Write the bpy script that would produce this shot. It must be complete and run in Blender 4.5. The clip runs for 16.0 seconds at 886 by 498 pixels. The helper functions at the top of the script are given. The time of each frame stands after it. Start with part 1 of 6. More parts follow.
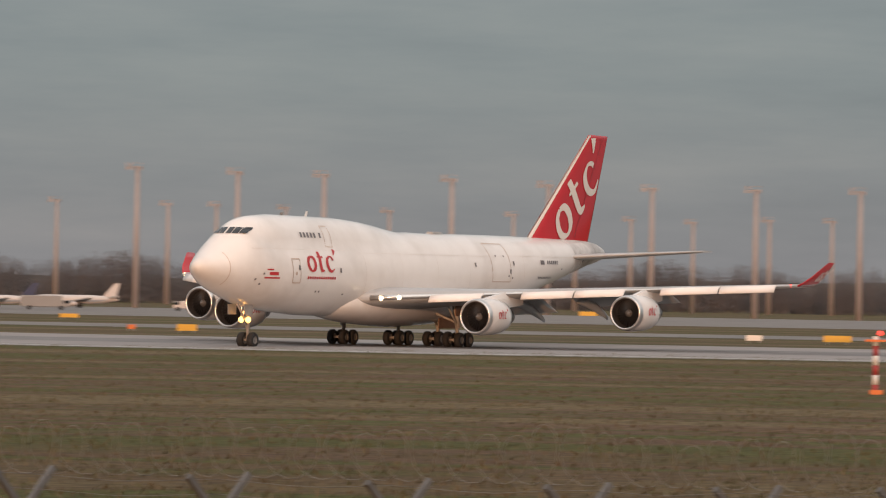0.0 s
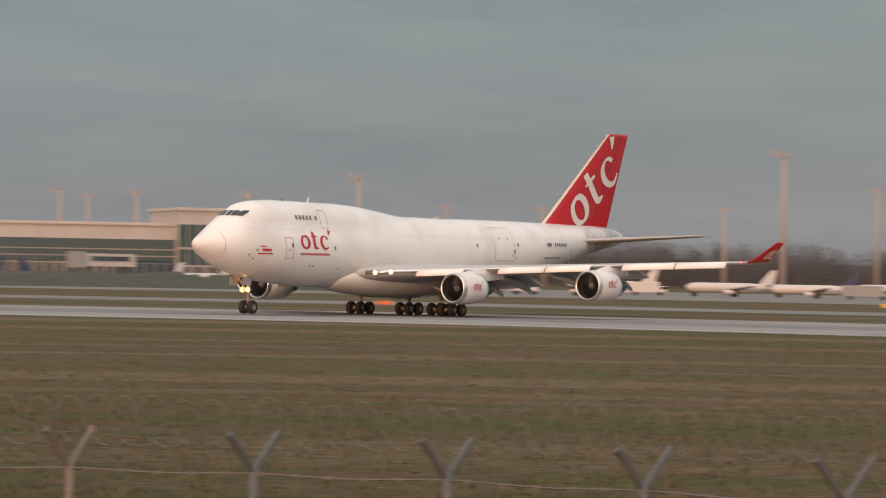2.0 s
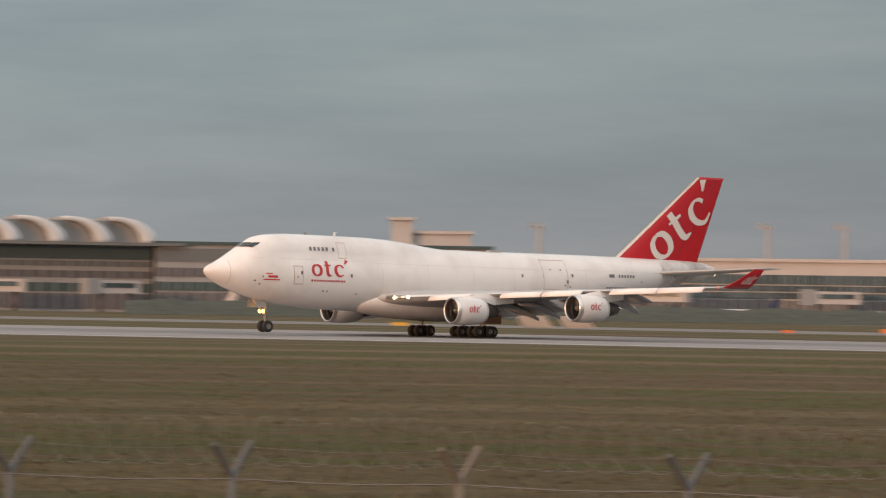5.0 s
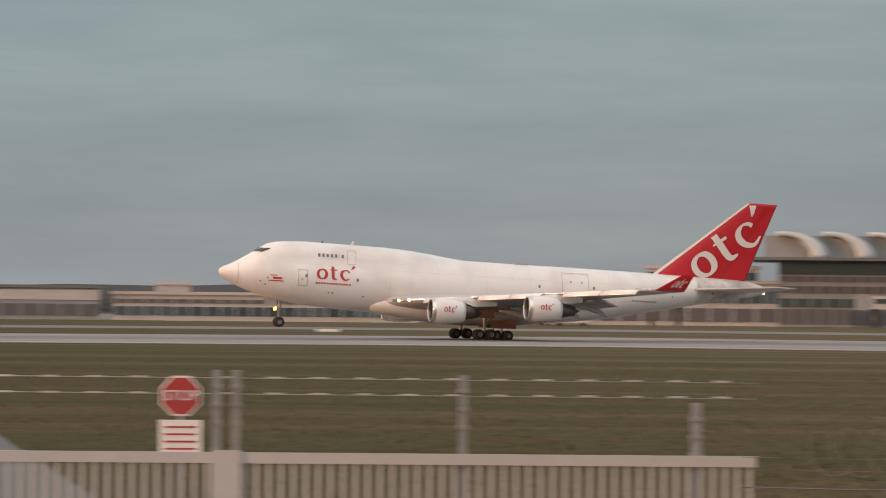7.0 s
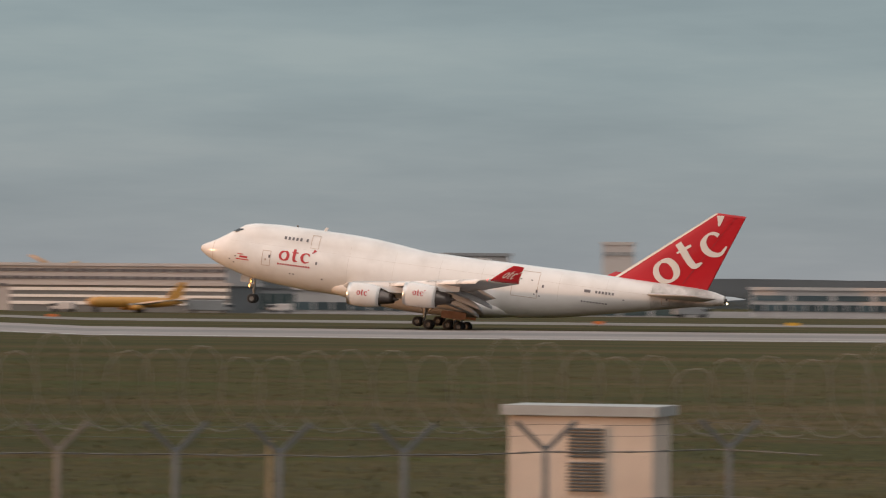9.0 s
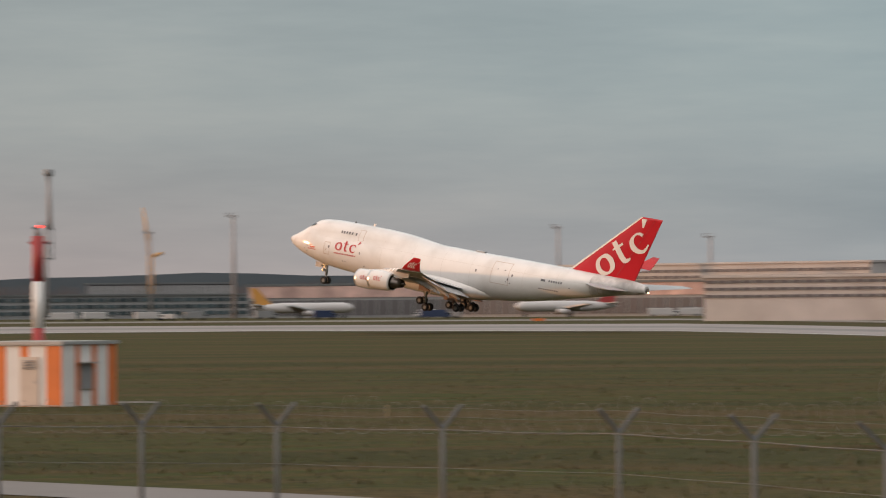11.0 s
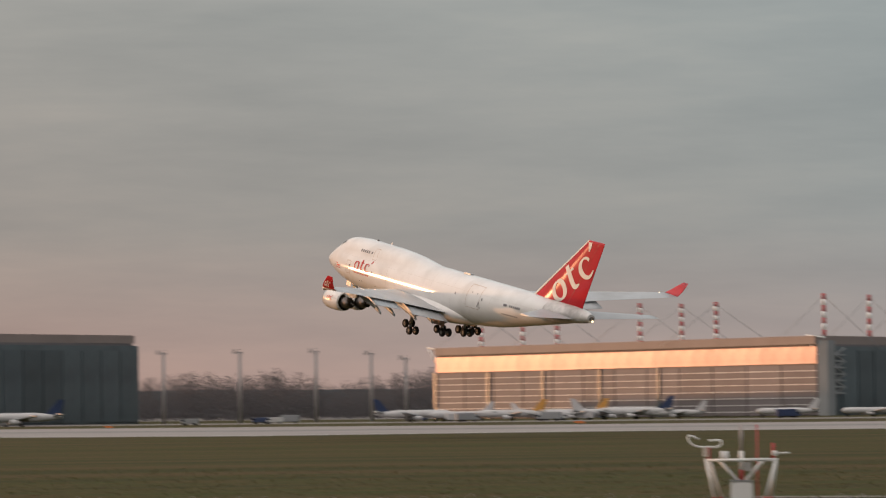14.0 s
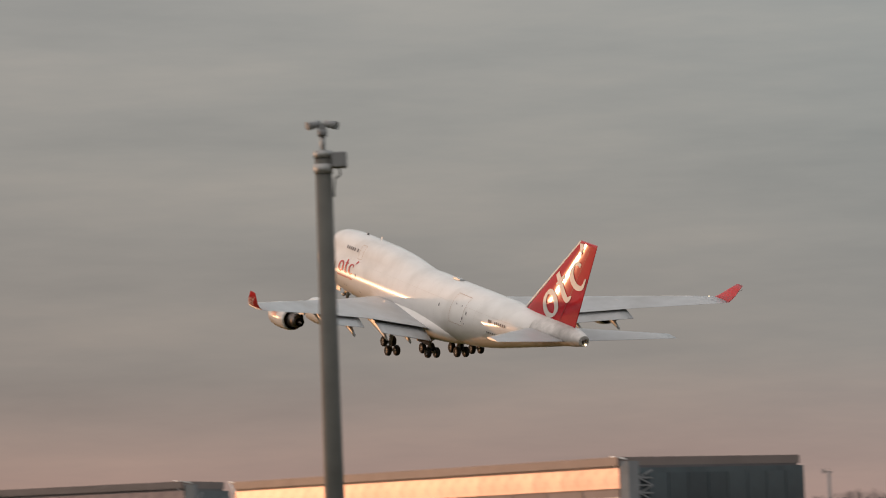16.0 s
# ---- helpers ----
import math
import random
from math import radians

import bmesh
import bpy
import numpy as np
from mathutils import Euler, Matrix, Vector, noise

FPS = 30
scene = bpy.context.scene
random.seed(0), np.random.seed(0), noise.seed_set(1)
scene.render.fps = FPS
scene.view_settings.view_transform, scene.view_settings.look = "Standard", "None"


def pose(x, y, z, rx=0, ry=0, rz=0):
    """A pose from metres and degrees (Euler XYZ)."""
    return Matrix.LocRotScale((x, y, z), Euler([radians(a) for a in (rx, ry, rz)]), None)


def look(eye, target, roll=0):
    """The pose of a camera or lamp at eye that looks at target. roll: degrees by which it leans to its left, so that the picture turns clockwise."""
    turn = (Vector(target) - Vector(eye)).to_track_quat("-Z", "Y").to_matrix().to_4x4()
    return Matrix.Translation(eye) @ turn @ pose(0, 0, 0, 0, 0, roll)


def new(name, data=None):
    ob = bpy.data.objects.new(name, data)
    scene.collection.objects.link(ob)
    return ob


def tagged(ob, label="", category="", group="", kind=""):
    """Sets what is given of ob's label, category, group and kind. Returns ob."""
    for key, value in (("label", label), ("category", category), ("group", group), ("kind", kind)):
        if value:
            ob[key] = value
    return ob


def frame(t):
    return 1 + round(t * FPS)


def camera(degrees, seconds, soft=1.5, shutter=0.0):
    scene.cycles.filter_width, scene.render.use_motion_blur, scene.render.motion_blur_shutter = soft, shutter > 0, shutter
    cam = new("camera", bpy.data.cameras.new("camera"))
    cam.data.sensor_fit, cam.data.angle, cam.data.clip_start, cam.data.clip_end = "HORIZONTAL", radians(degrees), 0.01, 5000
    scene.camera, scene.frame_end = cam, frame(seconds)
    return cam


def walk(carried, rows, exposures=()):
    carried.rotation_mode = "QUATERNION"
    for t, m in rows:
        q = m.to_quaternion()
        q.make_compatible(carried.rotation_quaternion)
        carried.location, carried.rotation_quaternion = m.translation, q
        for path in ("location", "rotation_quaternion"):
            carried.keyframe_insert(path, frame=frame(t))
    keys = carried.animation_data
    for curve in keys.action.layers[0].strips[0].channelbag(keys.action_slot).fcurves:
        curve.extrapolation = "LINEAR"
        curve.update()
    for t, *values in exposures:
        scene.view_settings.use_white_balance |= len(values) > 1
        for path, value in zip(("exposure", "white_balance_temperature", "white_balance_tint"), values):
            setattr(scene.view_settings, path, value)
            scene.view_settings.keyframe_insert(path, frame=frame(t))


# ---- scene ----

# One fixed stand behind the airfield fence; azimuths count in degrees to the left of the line square to the runway.
EYE = Vector((0, 0, 4.23))
PAN = [  # seconds, azimuth, upward tilt, lean
    (0.0, -59.683, 0.677, 1.01),
    (0.5, -57.048, 0.597, 1.00),
    (1.0, -54.183, 0.497, 1.00),
    (1.5, -51.310, 0.391, 0.99),
    (2.0, -47.835, 0.333, 0.97),
    (2.5, -44.966, 0.410, 0.98),
    (3.0, -42.129, 0.520, 0.99),
    (3.5, -38.915, 0.583, 1.01),
    (4.0, -34.963, 0.617, 0.99),
    (4.5, -30.735, 0.646, 0.95),
    (5.0, -26.603, 0.711, 0.90),
    (5.5, -22.412, 0.768, 0.82),
    (6.0, -18.176, 0.803, 0.72),
    (6.5, -13.928, 0.815, 0.63),
    (7.0, -9.651, 0.806, 0.56),
    (7.5, -5.292, 0.774, 0.52),
    (8.0, -0.859, 0.730, 0.53),
    (8.5, 3.434, 0.706, 0.54),
    (9.0, 7.862, 0.678, 0.52),
    (9.5, 12.121, 0.667, 0.38),
    (10.0, 16.109, 0.684, 0.13),
    (10.5, 19.849, 0.734, -0.16),
    (11.0, 23.371, 0.820, -0.43),
    (11.5, 26.711, 0.947, -0.62),
    (12.0, 29.775, 1.087, -0.69),
    (12.5, 32.246, 1.202, -0.73),
    (13.0, 34.400, 1.524, -0.72),
    (13.5, 36.757, 1.901, -0.70),
    (14.0, 39.139, 2.318, -0.72),
    (14.5, 41.480, 2.831, -0.87),
    (15.0, 44.012, 3.197, -1.15),
    (15.5, 46.491, 3.693, -1.57),
    (16.0, 48.645, 4.279, -2.04),
]
AIRCRAFT_ROWS = [  # seconds, x, y, height of the wheels, heading, pitch, bank
    (0.0, 284.12, 169.32, 0.00, 1.50, -0.23, 0.22),
    (0.5, 287.67, 190.35, 0.00, 2.82, -0.10, 0.14),
    (1.0, 287.86, 211.16, 0.00, 4.01, 0.00, 0.17),
    (1.5, 286.19, 232.35, 0.00, 4.91, 0.18, 0.14),
    (2.0, 281.06, 258.04, 0.00, 6.08, 0.28, 0.03),
    (2.5, 274.09, 279.61, 0.00, 6.77, 0.44, 0.04),
    (3.0, 265.28, 300.41, 0.00, 7.27, 0.61, 0.01),
    (3.5, 253.10, 321.14, 0.00, 7.81, 0.74, 0.03),
    (4.0, 236.86, 343.69, 0.00, 8.52, 0.80, -0.03),
    (4.5, 217.04, 365.77, 0.00, 9.02, 0.76, -0.11),
    (5.0, 195.13, 384.73, 0.00, 9.24, 0.79, -0.29),
    (5.5, 172.08, 406.73, 0.00, 8.98, 1.05, -0.31),
    (6.0, 146.73, 430.90, 0.00, 8.19, 1.51, -0.18),
    (6.5, 118.11, 454.30, 0.00, 6.82, 2.17, 0.01),
    (7.0, 85.74, 473.90, 0.00, 4.95, 3.03, 0.17),
    (7.5, 49.59, 486.56, 0.00, 2.65, 4.12, 0.21),
    (8.0, 10.88, 488.91, 0.00, -0.17, 5.29, 0.06),
    (8.5, -28.22, 490.80, 0.00, -3.17, 6.27, -0.15),
    (9.0, -68.42, 497.77, 0.00, -5.77, 6.87, -0.14),
    (9.5, -110.23, 512.82, 0.34, -8.07, 7.45, -0.02),
    (10.0, -153.56, 531.01, 1.10, -10.19, 8.04, 0.13),
    (10.5, -197.69, 548.40, 2.24, -12.08, 8.59, 0.27),
    (11.0, -240.89, 561.33, 3.73, -13.66, 9.10, 0.36),
    (11.5, -280.67, 566.52, 5.54, -14.89, 9.51, 0.36),
    (12.0, -314.35, 562.03, 7.25, -15.66, 9.86, 0.25),
    (12.5, -337.05, 544.83, 8.11, -16.25, 10.16, -0.00),
    (13.0, -352.45, 520.58, 10.49, -16.98, 10.40, -0.30),
    (13.5, -362.25, 487.75, 13.09, -17.22, 10.70, -0.36),
    (14.0, -366.24, 450.72, 15.36, -17.20, 11.24, -0.48),
    (14.5, -365.78, 412.91, 18.33, -16.86, 11.98, -0.28),
    (15.0, -364.08, 375.20, 20.72, -16.20, 12.84, -0.10),
    (15.5, -358.43, 338.71, 23.78, -15.41, 13.68, 0.36),
    (16.0, -348.19, 305.10, 26.73, -14.80, 14.54, 0.57),
]


def aim(az, up):
    a, u = radians(az), radians(up)
    return Vector((-math.sin(a) * math.cos(u), math.cos(a) * math.cos(u), math.sin(u)))


cam = camera(12.78, 16.0, soft=1.1, shutter=0.46)
walk(cam, [(t, look(EYE, EYE + 100 * aim(az, up), lean)) for t, az, up, lean in PAN],
     exposures=[(0, -0.01), (1.0, 0.05), (2.5, 0.09), (5, 0.06), (7, 0.0), (8.5, -0.06), (10, 0.0), (12, 0.12), (13.3, 0.08), (14.6, -0.19), (16, -0.23)])

# ---- light ----
SUN_AZ, SUN_UP = 106.0, 4.0
world = bpy.data.worlds.new("evening_sky")
scene.world = world
world.use_nodes = True
wt = world.node_tree
wt.nodes.clear()


def wnode(kind, **kw):
    n = wt.nodes.new(kind)
    for k, v in kw.items():
        n.inputs[k].default_value = v
    return n


def ramp(tree, stops, mode="LINEAR"):
    n = tree.nodes.new("ShaderNodeValToRGB")
    n.color_ramp.interpolation = mode
    el = n.color_ramp.elements
    while len(el) < len(stops):
        el.new(0.5)
    for e, (p, c) in zip(el, stops):
        e.position = p
        e.color = (*c, 1) if len(c) == 3 else c
    return n


sky = wt.nodes.new("ShaderNodeTexSky")
sky.sky_type = "NISHITA"
sky.sun_disc = False
sky.sun_elevation = radians(SUN_UP)
sky.sun_rotation = radians(-SUN_AZ)
w_co = wt.nodes.new("ShaderNodeTexCoord")
w_sep = wt.nodes.new("ShaderNodeSeparateXYZ")
wt.links.new(w_co.outputs["Generated"], w_sep.inputs[0])
# cloud deck: brightness by height over the horizon
w_deck = ramp(wt, [(0.0, (0.285, 0.28, 0.29)), (0.02, (0.268, 0.278, 0.287)), (0.055, (0.262, 0.297, 0.308)), (0.13, (0.268, 0.317, 0.334)), (0.3, (0.55, 0.565, 0.575)), (1.0, (1.12, 1.1, 1.08))])
wt.links.new(w_sep.outputs["Z"], w_deck.inputs[0])
# warm band low in the west (towards the sunset side)
w_az = wt.nodes.new("ShaderNodeVectorMath")
w_az.operation = "DOT_PRODUCT"
w_az.inputs[1].default_value = aim(75, 0)
wt.links.new(w_co.outputs["Generated"], w_az.inputs[0])
w_west = ramp(wt, [(0.52, (0, 0, 0)), (0.72, (0.38, 0.38, 0.38)), (0.87, (0.85, 0.85, 0.85)), (1.0, (1, 1, 1))])
wt.links.new(w_az.outputs["Value"], w_west.inputs[0])
w_warm = ramp(wt, [(0.0, (0.50, 0.285, 0.225)), (0.02, (0.40, 0.262, 0.222)), (0.045, (0.318, 0.260, 0.233)), (0.1, (0.356, 0.317, 0.289)), (0.3, (0.52, 0.50, 0.475)), (1.0, (0.95, 0.95, 0.95))])
wt.links.new(w_sep.outputs["Z"], w_warm.inputs[0])
w_mix = wt.nodes.new("ShaderNodeMix")
w_mix.data_type = "RGBA"
wt.links.new(w_west.outputs[0], w_mix.inputs["Factor"])
wt.links.new(w_deck.outputs[0], w_mix.inputs["A"])
wt.links.new(w_warm.outputs[0], w_mix.inputs["B"])
# the deck thins out and brightens over the middle of the field
w_az2 = wt.nodes.new("ShaderNodeVectorMath")
w_az2.operation = "DOT_PRODUCT"
w_az2.inputs[1].default_value = aim(18, 0)
wt.links.new(w_co.outputs["Generated"], w_az2.inputs[0])
w_thin = ramp(wt, [(0.3, (0.98, 0.975, 0.98)), (0.6, (1.0, 1.02, 1.04)), (0.97, (1.21, 1.30, 1.32))])
wt.links.new(w_az2.outputs["Value"], w_thin.inputs[0])
w_thm = wt.nodes.new("ShaderNodeMix")
w_thm.data_type, w_thm.blend_type = "RGBA", "MULTIPLY"
w_thm.inputs["Factor"].default_value = 1.0
wt.links.new(w_mix.outputs["Result"], w_thm.inputs["A"])
wt.links.new(w_thin.outputs[0], w_thm.inputs["B"])
# long flat cloud streaks
w_map = wt.nodes.new("ShaderNodeMapping")
w_map.inputs["Scale"].default_value = (3.2, 3.2, 21)
wt.links.new(w_co.outputs["Generated"], w_map.inputs[0])
w_noise = wnode("ShaderNodeTexNoise", Scale=2.4, Detail=7.0, Roughness=0.6)
wt.links.new(w_map.outputs[0], w_noise.inputs["Vector"])
w_band = ramp(wt, [(0.3, (0.87, 0.885, 0.90)), (0.5, (1, 1, 1)), (0.7, (1.15, 1.115, 1.085))])
wt.links.new(w_noise.outputs[0], w_band.inputs[0])
w_mul = wt.nodes.new("ShaderNodeMix")
w_mul.data_type, w_mul.blend_type = "RGBA", "MULTIPLY"
w_mul.inputs["Factor"].default_value = 1.0
wt.links.new(w_thm.outputs["Result"], w_mul.inputs["A"])
wt.links.new(w_band.outputs[0], w_mul.inputs["B"])
# added unseen glow on the sunset side, behind the stand, to light the aircraft
w_az3 = wt.nodes.new("ShaderNodeVectorMath")
w_az3.operation = "DOT_PRODUCT"
w_az3.inputs[1].default_value = aim(150, 22)
wt.links.new(w_co.outputs["Generated"], w_az3.inputs[0])
w_glow = ramp(wt, [(0.3, (1, 1, 1)), (1.0, (2.35, 2.1, 1.93))])
wt.links.new(w_az3.outputs["Value"], w_glow.inputs[0])
w_sum = wt.nodes.new("ShaderNodeMix")
w_sum.data_type, w_sum.blend_type = "RGBA", "MULTIPLY"
w_sum.inputs["Factor"].default_value = 1.0
wt.links.new(w_mul.outputs["Result"], w_sum.inputs["A"])
wt.links.new(w_glow.outputs[0], w_sum.inputs["B"])
w_bg = wnode("ShaderNodeBackground", Strength=1.0)
wt.links.new(w_sum.outputs["Result"], w_bg.inputs[0])
w_bg2 = wnode("ShaderNodeBackground", Strength=0.05)
wt.links.new(sky.outputs[0], w_bg2.inputs[0])
w_add = wt.nodes.new("ShaderNodeMixShader")
w_add.inputs[0].default_value = 0.1
wt.links.new(w_bg.outputs[0], w_add.inputs[1])
wt.links.new(w_bg2.outputs[0], w_add.inputs[2])
w_out = wt.nodes.new("ShaderNodeOutputWorld")
wt.links.new(w_add.outputs[0], w_out.inputs[0])

sun = new("sun", bpy.data.lights.new("sun", "SUN"))
sun.data.energy, sun.data.angle, sun.data.color = 2.1, radians(0.7), (1.0, 0.50, 0.245)
sun.matrix_world = look((0, 0, 50), Vector((0, 0, 50)) - aim(SUN_AZ, SUN_UP))
scene.view_settings.exposure = 0.0


# ---- materials ----
def mat(name, color, rough=0.6, metal=0.0, vary=0.12, scale=1.0, bump=0.0, dirt=None, dirt_scale=0.15, spec=0.5, emit=None, island=0.0, coord="Object"):
    m = bpy.data.materials.new(name)
    m.use_nodes = True
    t = m.node_tree
    b = t.nodes["Principled BSDF"]
    b.inputs["Roughness"].default_value = rough
    b.inputs["Metallic"].default_value = metal
    b.inputs["Specular IOR Level"].default_value = spec
    if emit:
        b.inputs["Emission Color"].default_value = (*color, 1)
        b.inputs["Emission Strength"].default_value = emit
        b.inputs["Base Color"].default_value = (*color, 1)
        return m
    co = t.nodes.new("ShaderNodeTexCoord")
    n = t.nodes.new("ShaderNodeTexNoise")
    n.inputs["Scale"].default_value, n.inputs["Detail"].default_value = scale, 8
    t.links.new(co.outputs[coord], n.inputs["Vector"])
    r = ramp(t, [(0.25, tuple(c * (1 - vary) for c in color)), (0.75, tuple(min(c * (1 + vary), 1) for c in color))])
    t.links.new(n.outputs[0], r.inputs[0])
    out = r.outputs[0]
    if dirt:
        n2 = t.nodes.new("ShaderNodeTexNoise")
        n2.inputs["Scale"].default_value, n2.inputs["Detail"].default_value = dirt_scale, 5
        t.links.new(co.outputs[coord], n2.inputs["Vector"])
        r2 = ramp(t, [(0.48, (0, 0, 0)), (0.75, (0.8, 0.8, 0.8))])
        t.links.new(n2.outputs[0], r2.inputs[0])
        mx = t.nodes.new("ShaderNodeMix")
        mx.data_type = "RGBA"
        t.links.new(r2.outputs[0], mx.inputs["Factor"])
        t.links.new(out, mx.inputs["A"])
        mx.inputs["B"].default_value = (*dirt, 1)
        out = mx.outputs["Result"]
    if island:
        oi = t.nodes.new("ShaderNodeObjectInfo")
        r3 = ramp(t, [(0, (1 - island,) * 3), (1, (1 + island,) * 3)])
        t.links.new(oi.outputs["Random"], r3.inputs[0])
        mx = t.nodes.new("ShaderNodeMix")
        mx.data_type, mx.blend_type = "RGBA", "MULTIPLY"
        mx.inputs["Factor"].default_value = 1
        t.links.new(out, mx.inputs["A"])
        t.links.new(r3.outputs[0], mx.inputs["B"])
        out = mx.outputs["Result"]
    t.links.new(out, b.inputs["Base Color"])
    if bump:
        bp = t.nodes.new("ShaderNodeBump")
        bp.inputs["Strength"].default_value = bump
        bp.inputs["Distance"].default_value = 0.02
        t.links.new(n.outputs[0], bp.inputs["Height"])
        t.links.new(bp.outputs[0], b.inputs["Normal"])
    return m


M = {
    "white": mat("white_paint", (0.77, 0.745, 0.725), 0.16, vary=0.03, scale=0.6, dirt=(0.60, 0.565, 0.535), dirt_scale=0.22),
    # white dimmed for far things, distance haze being part of the colour
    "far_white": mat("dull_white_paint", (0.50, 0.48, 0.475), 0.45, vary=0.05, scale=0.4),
    "grey_wing": mat("grey_wing_paint", (0.40, 0.41, 0.42), 0.38, vary=0.06, scale=0.8, dirt=(0.28, 0.27, 0.26)),
    "alu": mat("bare_aluminium", (0.62, 0.61, 0.60), 0.28, 0.9, vary=0.06, scale=2),
    "red": mat("red_paint", (0.46, 0.020, 0.028), 0.06, vary=0.05, scale=0.5, spec=0.35),
    "logo_white": mat("logo_white", (0.68, 0.63, 0.59), 0.5, vary=0.02, spec=0.2),
    "tail_white": mat("soot_stained_white_paint", (0.60, 0.57, 0.55), 0.4, vary=0.16, scale=1.3, dirt=(0.24, 0.22, 0.205), dirt_scale=0.45),
    "logo_red": mat("logo_red", (0.46, 0.03, 0.035), 0.4, vary=0.03),
    "line": mat("door_seam", (0.47, 0.36, 0.29), 0.6, vary=0.1),
    "joint": mat("worn_panel_joint", (0.59, 0.55, 0.515), 0.5, vary=0.15, scale=0.8),
    "seam_red": mat("dark_red_seam", (0.22, 0.012, 0.016), 0.5),
    "text_grey": mat("stencil_grey", (0.16, 0.15, 0.16), 0.6),
    "dark_glass": mat("cockpit_glass", (0.02, 0.025, 0.03), 0.08),
    "black": mat("black_rubber", (0.018, 0.018, 0.019), 0.8, vary=0.2, scale=6),
    "hub": mat("wheel_hub_grey", (0.17, 0.165, 0.16), 0.55, 0.3),
    "strut": mat("gear_strut_grey", (0.42, 0.40, 0.38), 0.45, 0.2, dirt=(0.2, 0.17, 0.15), dirt_scale=1.0),
    "bay": mat("gear_bay_primer", (0.20, 0.115, 0.07), 0.6, vary=0.2),
    "core": mat("exhaust_metal", (0.16, 0.14, 0.13), 0.35, 0.85, vary=0.2, scale=2),
    "fan": mat("fan_dark", (0.03, 0.03, 0.032), 0.35, 0.5),
    "lamp": mat("landing_light", (1.0, 0.50, 0.13), emit=4.5),
    "lamp_w": mat("wing_light", (1.0, 0.80, 0.50), emit=3.0),
    "red_lamp": mat("beacon_red", (1.0, 0.055, 0.04), emit=2.4),
}


# ---- mesh helpers ----
def part(name, bm, material, parent=None, label="", smooth=False):
    me = bpy.data.meshes.new(name)
    bmesh.ops.recalc_face_normals(bm, faces=bm.faces[:])
    bm.to_mesh(me)
    bm.free()
    for m in (material if isinstance(material, (list, tuple)) else [material]):
        me.materials.append(m)
    if smooth:
        me.polygons.foreach_set("use_smooth", [True] * len(me.polygons))
    ob = new(name, me)
    ob.parent = parent
    if label:
        tagged(ob, label)
    return ob


def empty(name, m, label="", category="", group=""):
    e = new(name)
    e.matrix_world = m
    return tagged(e, label, category, group)


def box(bm, x0, x1, y0, y1, z0, z1, idx=0, m=None):
    vs = [bm.verts.new((x, y, z)) for z in (z0, z1) for y in (y0, y1) for x in (x0, x1)]
    fs = [bm.faces.new([vs[i] for i in q]) for q in ((0, 2, 3, 1), (4, 5, 7, 6), (0, 1, 5, 4), (2, 6, 7, 3), (0, 4, 6, 2), (1, 3, 7, 5))]
    for f in fs:
        f.material_index = idx
    if m is not None:
        bmesh.ops.transform(bm, matrix=m, verts=vs)
    return vs


def tube(bm, a, b, ra, rb=None, seg=12, idx=0, cap=True):
    a, b = Vector(a), Vector(b)
    rb = ra if rb is None else rb
    q = (b - a).to_track_quat("Z", "Y")
    rings = []
    for p, r in ((a, ra), (b, rb)):
        rings.append([bm.verts.new(p + q @ Vector((r * math.cos(i * math.tau / seg), r * math.sin(i * math.tau / seg), 0))) for i in range(seg)])
    for i in range(seg):
        f = bm.faces.new((rings[0][i], rings[0][(i + 1) % seg], rings[1][(i + 1) % seg], rings[1][i]))
        f.material_index, f.smooth = idx, True
    if cap:
        for r in rings:
            bm.faces.new(r).material_index = idx


def lathe(bm, profile, origin=(0, 0, 0), axis="X", seg=28, idx=None):
    """profile: (along, radius) pairs."""
    o = Vector(origin)
    rings = []
    for a, r in profile:
        ring = []
        for i in range(seg):
            c, s = r * math.cos(i * math.tau / seg), r * math.sin(i * math.tau / seg)
            ring.append(bm.verts.new(o + Vector({"X": (a, c, s), "Y": (c, a, s), "Z": (c, s, a)}[axis])))
        rings.append(ring)
    for k in range(len(rings) - 1):
        for i in range(seg):
            f = bm.faces.new((rings[k][i], rings[k][(i + 1) % seg], rings[k + 1][(i + 1) % seg], rings[k + 1][i]))
            f.smooth = True
            f.material_index = idx[k] if idx else 0
    return rings


def loft(bm, rings, cap=True, smooth=True, idx=0):
    vr = [[bm.verts.new(p) for p in r] for r in rings]
    n = len(vr[0])
    for k in range(len(vr) - 1):
        for i in range(n):
            f = bm.faces.new((vr[k][i], vr[k][(i + 1) % n], vr[k + 1][(i + 1) % n], vr[k + 1][i]))
            f.smooth, f.material_index = smooth, idx
    if cap:
        for r in (vr[0], vr[-1]):
            bm.faces.new(r).material_index = idx


def smooth_line(pts, n=8):
    """A soft curve through (u, v, width) points."""
    out = []
    for i in range(len(pts) - 1):
        p = [np.array(pts[min(max(i + k, 0), len(pts) - 1)]) for k in (-1, 0, 1, 2)]
        for j in range(n):
            t = j / n
            out.append(0.5 * (2 * p[1] + (p[2] - p[0]) * t + (2 * p[0] - 5 * p[1] + 4 * p[2] - p[3]) * t * t + (3 * p[1] - p[0] - 3 * p[2] + p[3]) * t ** 3))
    return out + [np.array(pts[-1])]


def spot(az, r, z=0.0):
    a = radians(az)
    return Vector((-r * math.sin(a), r * math.cos(a), z))


def facing(az, r, z=0.0, turn=0.0):
    """Pose on the ground at that azimuth and distance; local -y looks at the camera, x runs to the viewer's right."""
    return Matrix.Translation(spot(az, r, z)) @ Matrix.Rotation(radians(az + turn), 4, "Z")


